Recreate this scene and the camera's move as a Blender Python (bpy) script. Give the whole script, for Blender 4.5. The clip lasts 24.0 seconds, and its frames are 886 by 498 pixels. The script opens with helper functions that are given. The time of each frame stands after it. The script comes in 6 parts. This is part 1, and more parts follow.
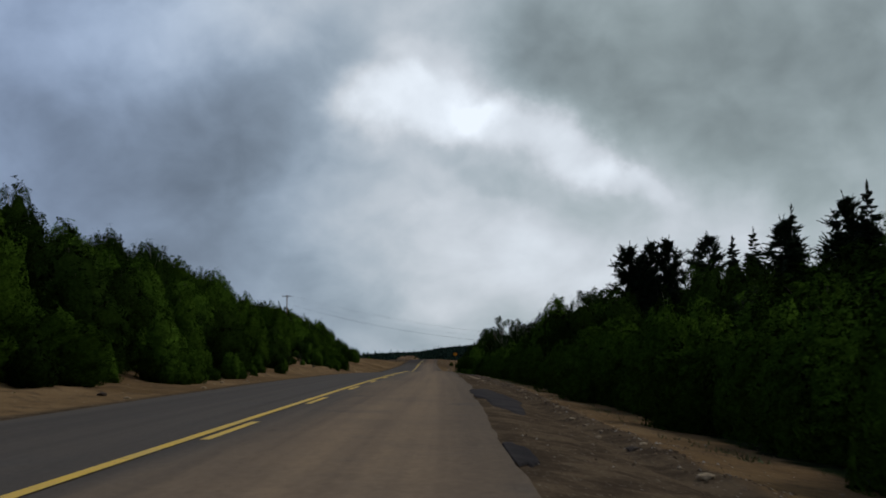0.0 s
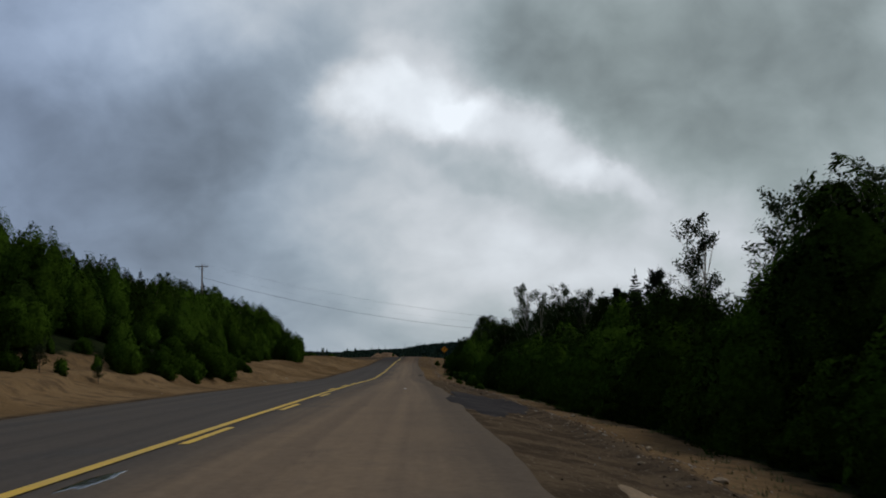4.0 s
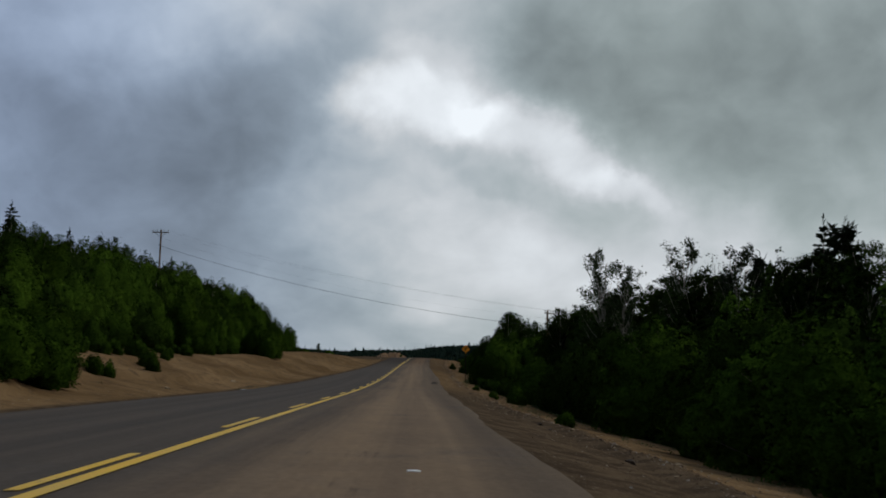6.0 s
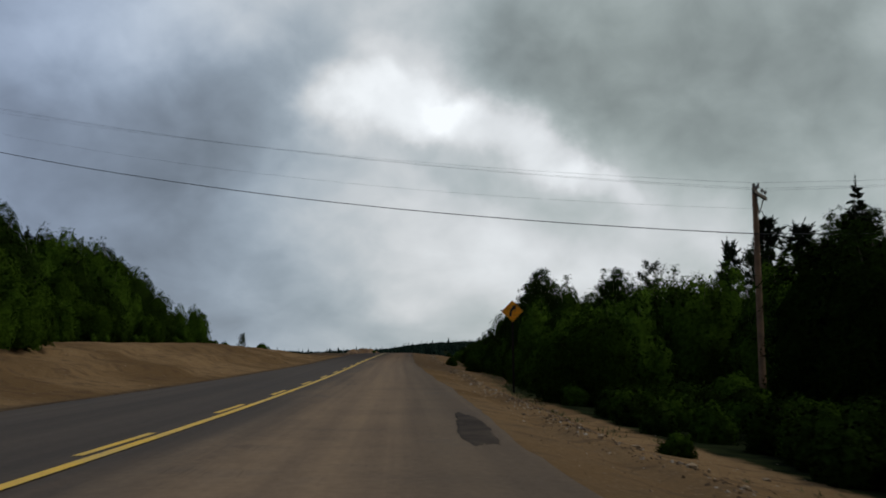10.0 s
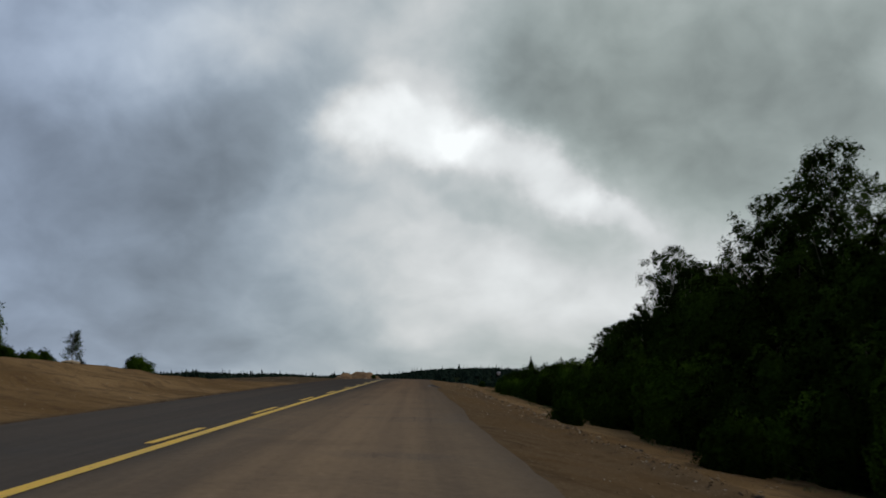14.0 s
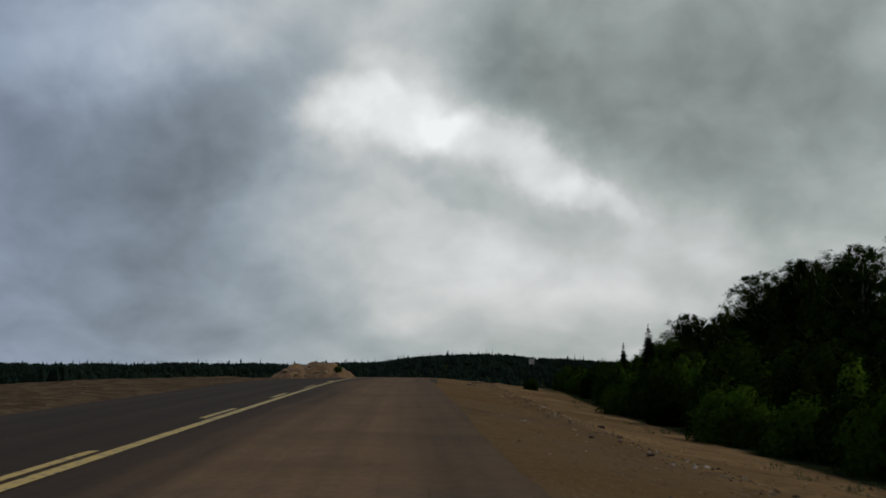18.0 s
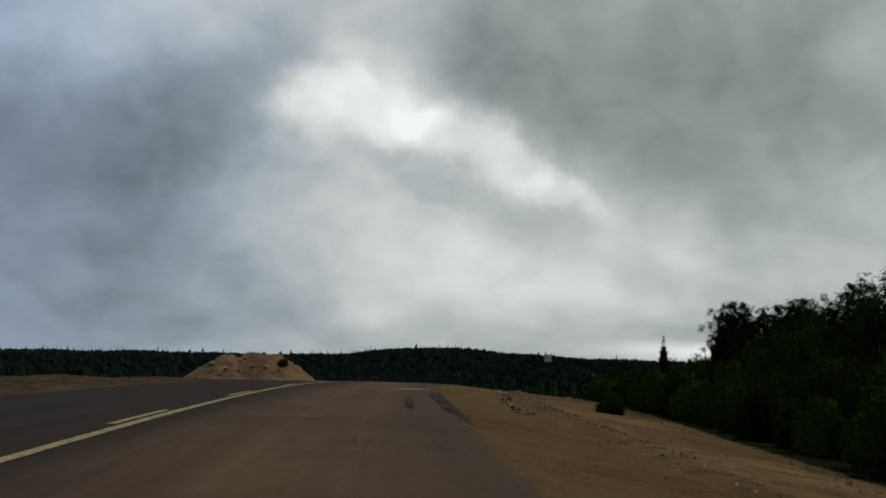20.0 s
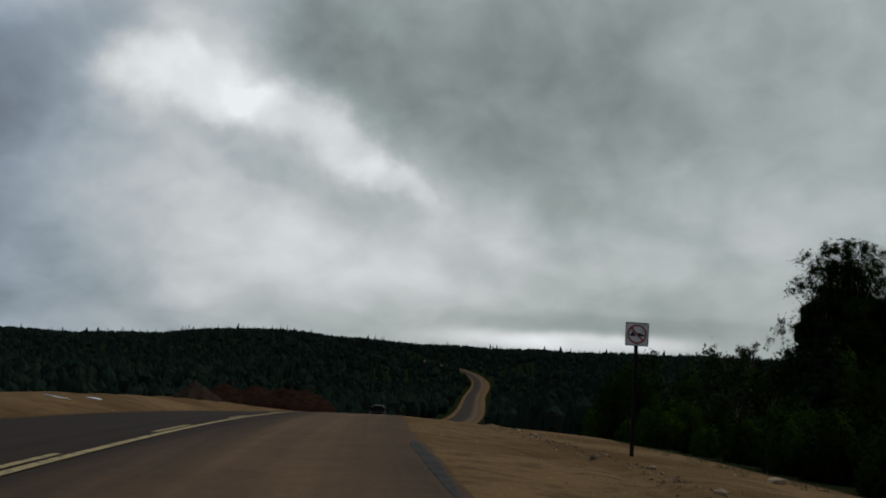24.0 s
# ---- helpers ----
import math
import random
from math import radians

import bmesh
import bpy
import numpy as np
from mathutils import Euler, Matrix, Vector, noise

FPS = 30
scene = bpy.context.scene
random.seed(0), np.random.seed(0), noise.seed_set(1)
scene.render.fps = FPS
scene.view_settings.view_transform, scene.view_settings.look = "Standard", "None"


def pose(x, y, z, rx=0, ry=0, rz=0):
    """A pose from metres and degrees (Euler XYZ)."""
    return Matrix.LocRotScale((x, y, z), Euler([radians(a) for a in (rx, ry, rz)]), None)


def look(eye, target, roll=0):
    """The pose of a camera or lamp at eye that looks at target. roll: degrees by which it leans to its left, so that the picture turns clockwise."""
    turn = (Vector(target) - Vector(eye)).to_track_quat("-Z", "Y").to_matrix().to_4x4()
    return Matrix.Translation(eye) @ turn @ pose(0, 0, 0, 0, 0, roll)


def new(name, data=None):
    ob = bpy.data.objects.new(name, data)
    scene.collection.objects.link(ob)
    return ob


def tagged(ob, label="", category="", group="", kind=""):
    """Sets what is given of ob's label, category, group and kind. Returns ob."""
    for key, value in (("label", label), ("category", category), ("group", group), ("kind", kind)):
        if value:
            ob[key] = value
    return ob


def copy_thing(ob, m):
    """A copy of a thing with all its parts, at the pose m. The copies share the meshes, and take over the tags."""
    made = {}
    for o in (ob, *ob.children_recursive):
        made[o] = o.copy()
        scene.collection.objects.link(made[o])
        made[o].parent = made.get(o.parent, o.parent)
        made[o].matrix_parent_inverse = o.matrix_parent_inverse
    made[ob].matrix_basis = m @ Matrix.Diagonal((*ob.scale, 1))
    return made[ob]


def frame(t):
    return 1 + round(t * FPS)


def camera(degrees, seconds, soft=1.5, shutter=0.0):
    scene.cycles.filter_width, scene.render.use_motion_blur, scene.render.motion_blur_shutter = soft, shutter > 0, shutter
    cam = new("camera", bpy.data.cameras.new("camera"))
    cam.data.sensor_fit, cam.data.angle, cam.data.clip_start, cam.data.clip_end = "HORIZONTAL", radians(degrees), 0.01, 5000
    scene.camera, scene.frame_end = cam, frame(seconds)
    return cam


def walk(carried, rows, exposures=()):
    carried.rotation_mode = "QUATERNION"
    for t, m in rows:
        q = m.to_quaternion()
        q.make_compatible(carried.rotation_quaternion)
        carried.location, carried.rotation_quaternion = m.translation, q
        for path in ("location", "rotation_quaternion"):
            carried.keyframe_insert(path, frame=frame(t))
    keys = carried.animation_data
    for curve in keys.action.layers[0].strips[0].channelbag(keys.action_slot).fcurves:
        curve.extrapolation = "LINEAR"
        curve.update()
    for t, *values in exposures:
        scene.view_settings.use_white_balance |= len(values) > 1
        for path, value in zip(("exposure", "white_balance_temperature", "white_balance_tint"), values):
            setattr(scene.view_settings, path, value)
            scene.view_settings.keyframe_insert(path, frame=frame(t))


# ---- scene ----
cam = camera(48.0, 24.0, soft=1.8, shutter=0.16)
PATH = [
    (0, (0.018, -0.001, 1.004), (0.041, 1.987, 1.221), -0.9),
    (1, (0.244, 16.435, 1.047), (0.233, 18.423, 1.265), -1.0),
    (1.5, (0.346, 24.636, 1.061), (0.344, 26.624, 1.28), -0.9),
    (3.5, (0.577, 57.198, 1.011), (0.588, 59.187, 1.225), -0.6),
    (4, (0.593, 65.293, 0.968), (0.65, 67.281, 1.179), -0.9),
    (4.5, (0.6, 73.392, 0.917), (0.619, 75.38, 1.133), -0.2),
    (5, (0.604, 81.507, 0.858), (0.643, 83.496, 1.063), -0.0),
    (6, (0.21, 97.8, 0.718), (0.241, 99.788, 0.935), 1.3),
    (7, (0.31, 114.083, 0.535), (0.389, 116.073, 0.72), 1.3),
    (8, (0.382, 130.236, 0.288), (0.459, 132.224, 0.492), -1.0),
    (8.5, (0.258, 138.269, 0.15), (0.331, 140.256, 0.358), 0.4),
    (9, (0.126, 146.308, 0.016), (0.198, 148.296, 0.221), 0.5),
    (10, (-0.103, 162.521, -0.19), (-0.021, 164.508, 0.024), -0.5),
    (11, (-0.218, 179.034, -0.256), (-0.136, 181.02, -0.032), 1.6),
    (11.5, (-0.246, 187.371, -0.241), (-0.217, 189.357, -0.001), 1.0),
    (13.5, (-0.366, 220.761, 0.025), (-0.308, 222.745, 0.273), 1.5),
    (14, (-0.398, 229.094, 0.125), (-0.337, 231.075, 0.391), 0.7),
    (15, (-0.396, 245.818, 0.353), (-0.334, 247.802, 0.597), 1.8),
    (15.5, (-0.345, 254.23, 0.476), (-0.265, 256.212, 0.729), 1.8),
    (16, (-0.27, 262.668, 0.602), (-0.207, 264.649, 0.871), 0.5),
    (17, (-0.096, 279.559, 0.846), (-0.016, 281.541, 1.102), 1.2),
    (18, (0.019, 296.366, 1.057), (0.11, 298.35, 1.297), -0.1),
    (18.5, (0.047, 304.693, 1.146), (0.179, 306.675, 1.372), 2.4),
    (20.5, (0.226, 336.973, 1.44), (0.4, 338.952, 1.67), 0.3),
    (21, (0.367, 344.717, 1.498), (0.577, 346.692, 1.738), -0.3),
    (22, (0.95, 359.885, 1.555), (1.294, 361.844, 1.766), 0.3),
    (22.5, (1.453, 367.342, 1.539), (1.873, 369.279, 1.803), -0.6),
    (23, (2.13, 374.738, 1.484), (2.573, 376.675, 1.715), -0.7),
    (24, (3.979, 389.434, 1.244), (4.471, 391.362, 1.45), 2.4),
]
LIGHTING = [(0.0, 0.05, 6150.0, 10.0), (5.0, 0.03, 6350.0, 10.0), (11.0, 0.14, 6550.0, 10.0), (14.0, 0.14, 6650.0, 9.0), (15.0, -0.13, 6700.0, 9.5), (17.0, -0.04, 6750.0, 9.0), (22.0, 0.02, 6650.0, 9.0), (23.0, -0.05, 6600.0, 9.0), (24.0, -0.07, 6550.0, 9.0)]
walk(cam, [(t, look(eye, target, roll)) for t, eye, target, roll in PATH], LIGHTING)


# ---- world, sun ----
class Nodes:
    """Short hand for building node trees."""

    def __init__(self, tree):
        self.tree = tree
        tree.nodes.clear()

    def add(self, kind, **sets):
        n = self.tree.nodes.new(kind)
        for key, value in sets.items():
            if key == "operation":
                n.operation = value
            elif key == "blend":
                n.data_type, n.blend_type = "RGBA", value
        return n

    def put(self, socket, value):
        if isinstance(value, bpy.types.NodeSocket):
            self.tree.links.new(value, socket)
        elif value is not None:
            socket.default_value = value

    def math(self, op, a, b=None, c=None, clamp=False):
        n = self.add("ShaderNodeMath", operation=op)
        n.use_clamp = clamp
        for socket, value in zip(n.inputs, (a, b, c)):
            self.put(socket, value)
        return n.outputs[0]

    def vec(self, op, a, b=None):
        n = self.add("ShaderNodeVectorMath", operation=op)
        self.put(n.inputs[0], a)
        self.put(n.inputs[1], b)
        return n.outputs["Value"] if op in ("LENGTH", "DOT_PRODUCT") else n.outputs[0]

    def noise(self, where, scale, detail=4.0, rough=0.55, warp=0.0):
        n = self.add("ShaderNodeTexNoise")
        self.put(n.inputs["Vector"], where)
        for key, value in (("Scale", scale), ("Detail", detail), ("Roughness", rough), ("Distortion", warp)):
            n.inputs[key].default_value = value
        return n.outputs[0]

    def mix(self, fac, a, b, blend="MIX"):
        n = self.add("ShaderNodeMix", blend=blend)
        self.put(n.inputs[0], fac)
        for socket, value in ((n.inputs[6], a), (n.inputs[7], b)):
            self.put(socket, (*value, 1) if isinstance(value, tuple) and len(value) == 3 else value)
        return n.outputs[2]

    def span(self, value, lo, hi, out_lo=0.0, out_hi=1.0):
        n = self.add("ShaderNodeMapRange")
        n.interpolation_type = "SMOOTHSTEP"
        for socket, v in zip(n.inputs, (value, lo, hi, out_lo, out_hi)):
            self.put(socket, v)
        return n.outputs[0]


SUN_AZ, SUN_EL = 68.0, 46.0
world = bpy.data.worlds.new("overcast_sky")
scene.world = world
world.use_nodes = True
w = Nodes(world.node_tree)
way = w.vec("NORMALIZE", w.add("ShaderNodeTexCoord").outputs["Generated"])
split = w.add("ShaderNodeSeparateXYZ")
w.put(split.inputs[0], way)
vx, vy, vz = split.outputs
# billows bend the outlines of the large cloud masses
bend = w.add("ShaderNodeTexNoise")
w.put(bend.inputs["Vector"], way)
bend.inputs["Scale"].default_value, bend.inputs["Detail"].default_value, bend.inputs["Roughness"].default_value = 9.0, 5.0, 0.52
bsplit = w.add("ShaderNodeSeparateXYZ")
w.put(bsplit.inputs[0], w.vec("SUBTRACT", bend.outputs["Color"], (0.5, 0.5, 0.5)))
az0 = w.math("MULTIPLY", w.math("ARCTAN2", vx, vy), 57.2958)
el0 = w.math("MULTIPLY", w.math("ARCSINE", vz), 57.2958)
az = w.math("MULTIPLY_ADD", bsplit.outputs[0], 7.5, az0)
el = w.math("MULTIPLY_ADD", bsplit.outputs[1], w.span(el0, 0.0, 9.0, 0.8, 5.5), el0)


def cloud_mass(a, e, ra, re, turn, amount, hard=1.6):
    """A bright or dark mass of the cloud deck, in degrees; the harder, the crisper its edge."""
    c, s = math.cos(radians(turn)), math.sin(radians(turn))
    da, de = w.math("SUBTRACT", az, a), w.math("SUBTRACT", el, e)
    p = w.math("DIVIDE", w.math("ADD", w.math("MULTIPLY", da, c), w.math("MULTIPLY", de, s)), ra)
    q = w.math("DIVIDE", w.math("SUBTRACT", w.math("MULTIPLY", de, c), w.math("MULTIPLY", da, s)), re)
    r2 = w.math("ADD", w.math("MULTIPLY", p, p), w.math("MULTIPLY", q, q))
    return w.math("MULTIPLY", w.math("POWER", 2.718, w.math("MULTIPLY", w.math("POWER", r2, hard), -1.0)), amount)


# tones as the eye weighs them: 0.5 a heavy grey, 0.95 almost white
MASSES = (
    # the torn bright gap and its tail
    (-0.4, 14.6, 5.0, 2.2, 2, 0.24, 2.2),
    (4.6, 13.6, 3.2, 1.5, -14, 0.15, 2.0),
    (9.0, 11.6, 2.6, 1.3, -30, 0.14, 2.0),
    (11.5, 9.8, 2.6, 0.9, -32, 0.10, 1.8),
    (0.4, 17.4, 4.0, 1.3, 0, 0.10, 1.6),
    # pale veil under and around it
    (4.5, 8.0, 13.0, 7.5, -10, 0.13, 1.3),
    (9.5, 3.8, 15.0, 3.6, 0, 0.09, 1.3),
    (17.0, 7.6, 5.0, 2.0, -20, 0.08, 1.5),
    (-2.0, 20.5, 6.5, 3.5, 0, 0.09, 1.3),
    (-14.0, 18.5, 7.0, 2.6, 5, 0.09, 1.4),
    (-0.4, 2.6, 2.2, 0.8, 0, 0.05, 1.6),
    (22.0, 0.9, 7.0, 0.6, 0, 0.22, 1.8),
    (31.0, 8.0, 9.0, 5.0, 0, 0.10, 1.3),
    # dark undersides
    (-17.0, 9.6, 10.0, 5.0, -6, -0.125, 1.5),
    (-7.0, 2.4, 7.0, 1.8, 0, -0.045, 1.4),
    (-10.0, 13.4, 4.6, 4.0, -20, -0.10, 1.6),
    (-12.0, 5.6, 8.0, 1.2, -3, -0.05, 1.6),
    (-16.0, 2.6, 9.0, 2.4, 0, -0.09, 1.4),
    (5.0, 10.0, 3.4, 1.1, -10, -0.07, 1.8),
    (1.2, 11.6, 1.4, 0.9, 20, -0.05, 1.8),
    (8.8, 16.2, 4.6, 2.4, -28, -0.09, 1.6),
    (19.0, 14.5, 11.0, 6.0, -22, -0.11, 1.4),
    (23.0, 2.0, 8.0, 0.6, 0, -0.07, 1.7),
    (9.0, 2.0, 8.0, 1.5, 0, -0.05, 1.5),
)
total = 0.637
for mass in MASSES:
    total = w.math("ADD", cloud_mass(*mass), total)
# billows: broad rolls, puffs and faint wisps, a little flattened towards the horizon
roll = w.add("ShaderNodeCombineXYZ")
w.put(roll.inputs[0], w.math("MULTIPLY", az0, 0.1))
w.put(roll.inputs[1], w.math("MULTIPLY", w.math("POWER", w.math("MAXIMUM", el0, 0.0), 0.8), 0.26))
broad = w.math("SUBTRACT", w.noise(roll.outputs[0], 0.9, 2.0, 0.45, 0.3), 0.5)
puffs = w.math("SUBTRACT", w.noise(roll.outputs[0], 2.6, 5.0, 0.50, 0.25), 0.5)
total = w.math("ADD", total, w.math("ADD", w.math("MULTIPLY", broad, 0.16), w.math("MULTIPLY", puffs, 0.21)))
light = w.math("POWER", w.math("MINIMUM", w.math("MAXIMUM", total, 0.25), 0.97), 2.2)
# added gradient: the unseen sky behind is dimmed to darken the right-hand trees
light = w.math("MULTIPLY", light, w.span(vy, -0.5, 0.7, 0.55, 1.0))
side = w.span(az0, -28.0, 14.0)
tint = w.mix(side, (0.76, 0.95, 1.30), (0.89, 1.04, 1.03))
tint = w.mix(w.math("MULTIPLY", w.span(light, 0.28, 0.65), w.span(az0, -20.0, -3.0, 0.25, 1.0)), tint, (0.955, 1.0, 1.035))
glow = w.vec("SCALE", tint)
w.put(glow.node.inputs["Scale"], light)
clouds = w.add("ShaderNodeBackground")
w.put(clouds.inputs[0], glow)
clouds.inputs[1].default_value = 1.0
sky = w.add("ShaderNodeTexSky")
sky.sky_type, sky.sun_disc = "NISHITA", False
sky.sun_elevation, sky.sun_rotation = radians(SUN_EL), radians(SUN_AZ)
clear = w.add("ShaderNodeBackground")
w.put(clear.inputs[0], sky.outputs[0])
clear.inputs[1].default_value = 0.06
both = w.add("ShaderNodeMixShader")
both.inputs[0].default_value = 0.95
w.put(both.inputs[1], clear.outputs[0])
w.put(both.inputs[2], clouds.outputs[0])
w.put(w.add("ShaderNodeOutputWorld").inputs[0], both.outputs[0])

sun = new("sun", bpy.data.lights.new("sun", "SUN"))
sun.data.energy, sun.data.angle, sun.data.color = 1.0, radians(25), (1.0, 0.97, 0.92)
sa, se = radians(SUN_AZ), radians(SUN_EL)
sun.matrix_world = look((0, 0, 0), (-math.sin(sa) * math.cos(se), -math.cos(sa) * math.cos(se), -math.sin(se)))


# ---- materials ----
def material(name, build, rough=0.8, metal=0.0, specular=0.3):
    m = bpy.data.materials.new(name)
    m.use_nodes = True
    n = Nodes(m.node_tree)
    shader = n.add("ShaderNodeBsdfPrincipled")
    shader.inputs["Roughness"].default_value = rough
    shader.inputs["Metallic"].default_value = metal
    shader.inputs["Specular IOR Level"].default_value = specular
    n.put(n.add("ShaderNodeOutputMaterial").inputs[0], shader.outputs[0])
    build(n, shader)
    return m


def place(n):
    return n.add("ShaderNodeNewGeometry").outputs["Position"]


def rise(n, shader, height, strength, distance):
    b = n.add("ShaderNodeBump")
    b.inputs["Strength"].default_value, b.inputs["Distance"].default_value = strength, distance
    n.put(b.inputs["Height"], height)
    n.put(shader.inputs["Normal"], b.outputs[0])


def two_tone(c1, c2, scale, fine_scale=None, bump=0.0, lo=0.35, hi=0.65):
    """Colour between two tones at two scales, with a fine relief."""

    def build(n, shader):
        at = place(n)
        fine_scale_ = fine_scale or scale * 9
        grain = n.noise(at, fine_scale_, 5.0, 0.65)
        c = n.mix(n.span(n.noise(at, scale, 4.0), lo, hi), c1, c2)
        c = n.mix(0.55, c, n.mix(n.span(grain, 0.3, 0.7), (0.55, 0.55, 0.55), (1.4, 1.4, 1.4)), "MULTIPLY")
        n.put(shader.inputs["Base Color"], c)
        if bump:
            rise(n, shader, grain, 0.6, bump)

    return build


def asphalt_build(n, shader):
    """Worn asphalt: greyer and smoother in the far lane, dusted brown with wheel tracks in the near lane, stretched along the road."""
    uv = n.add("ShaderNodeUVMap")
    uv.uv_map = "along"
    s = n.add("ShaderNodeSeparateXYZ")
    n.put(s.inputs[0], uv.outputs[0])
    across, along = s.outputs[0], s.outputs[1]
    streak = n.add("ShaderNodeCombineXYZ")
    n.put(streak.inputs[0], across)
    n.put(streak.inputs[1], n.math("MULTIPLY", along, 0.05))
    long_noise = n.noise(streak.outputs[0], 0.9, 5.0, 0.6)
    grain = n.noise(place(n), 55.0, 4.0, 0.7)
    blotch = n.noise(place(n), 0.35, 6.0, 0.62)
    dust = n.span(n.math("ADD", across, n.math("MULTIPLY", n.math("SUBTRACT", long_noise, 0.5), 3.2)), -3.6, -1.2)
    dust = n.math("MULTIPLY", dust, n.span(blotch, 0.2, 0.7, 0.55, 1.0))
    c = n.mix(dust, (0.084, 0.068, 0.056), (0.214, 0.146, 0.092))
    edge = n.span(n.math("ADD", across, n.math("MULTIPLY", n.math("SUBTRACT", long_noise, 0.5), 1.2)), -0.3, 0.9)
    c = n.mix(n.math("MULTIPLY", edge, 0.6), c, (0.085, 0.066, 0.050))
    c = n.mix(n.math("MULTIPLY", n.span(blotch, 0.5, 0.75), 0.55), c, (0.07, 0.064, 0.06))
    seam = n.add("ShaderNodeCombineXYZ")
    n.put(seam.inputs[0], n.math("MULTIPLY", across, 2.2))
    n.put(seam.inputs[1], n.math("MULTIPLY", along, 0.035))
    lines = n.noise(seam.outputs[0], 1.0, 2.0, 0.4)
    crack = n.span(n.math("ABSOLUTE", n.math("SUBTRACT", lines, 0.5)), 0.0, 0.010, 0.8, 0.0)
    c = n.mix(n.math("MULTIPLY", crack, n.span(blotch, 0.54, 0.62, 0.0, 0.3)), c, (0.030, 0.020, 0.019))
    lane = n.add("ShaderNodeCombineXYZ")
    n.put(lane.inputs[0], n.math("MULTIPLY", across, 1.7))
    n.put(lane.inputs[1], n.math("MULTIPLY", along, 0.013))
    tracks = n.span(n.noise(lane.outputs[0], 1.0, 4.0, 0.55), 0.3, 0.7)
    c = n.mix(1.0, c, n.mix(tracks, (0.84, 0.84, 0.86), (1.16, 1.14, 1.10)), "MULTIPLY")
    mottle = n.noise(place(n), 9.0, 5.0, 0.7)
    c = n.mix(1.0, c, n.mix(n.span(mottle, 0.3, 0.7), (0.88, 0.88, 0.88), (1.12, 1.12, 1.12)), "MULTIPLY")
    c = n.mix(0.8, c, n.mix(grain, (0.62, 0.62, 0.62), (1.4, 1.4, 1.4)), "MULTIPLY")
    # the less dusty lane darkens from 80 m on, both lanes from 225 m
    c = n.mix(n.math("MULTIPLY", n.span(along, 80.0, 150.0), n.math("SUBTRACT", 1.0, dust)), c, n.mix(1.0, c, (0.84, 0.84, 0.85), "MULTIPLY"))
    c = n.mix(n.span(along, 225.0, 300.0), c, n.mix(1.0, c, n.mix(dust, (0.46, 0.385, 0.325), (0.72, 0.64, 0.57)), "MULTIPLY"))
    n.put(shader.inputs["Base Color"], c)
    n.put(shader.inputs["Roughness"], n.span(n.math("ADD", dust, n.math("MULTIPLY", blotch, 0.6)), 0.2, 1.1, 0.84, 0.90))
    rise(n, shader, n.math("ADD", grain, n.math("MULTIPLY", blotch, 2.0)), 0.5, 0.006)


def paint_build(n, shader):
    at = place(n)
    wear = n.noise(at, 7.0, 6.0, 0.7)
    dirt = n.noise(at, 0.6, 4.0)
    c = n.mix(n.span(dirt, 0.3, 0.7), (0.72, 0.43, 0.035), (0.58, 0.37, 0.07))
    way_ = n.add("ShaderNodeSeparateXYZ")
    n.put(way_.inputs[0], at)
    old = n.span(way_.outputs[1], 255.0, 330.0)
    c = n.mix(old, c, (0.40, 0.29, 0.10))
    c = n.mix(n.span(n.math("ADD", wear, n.math("MULTIPLY", old, 0.10)), 0.60, 0.70), c, (0.10, 0.09, 0.08))
    n.put(shader.inputs["Base Color"], c)


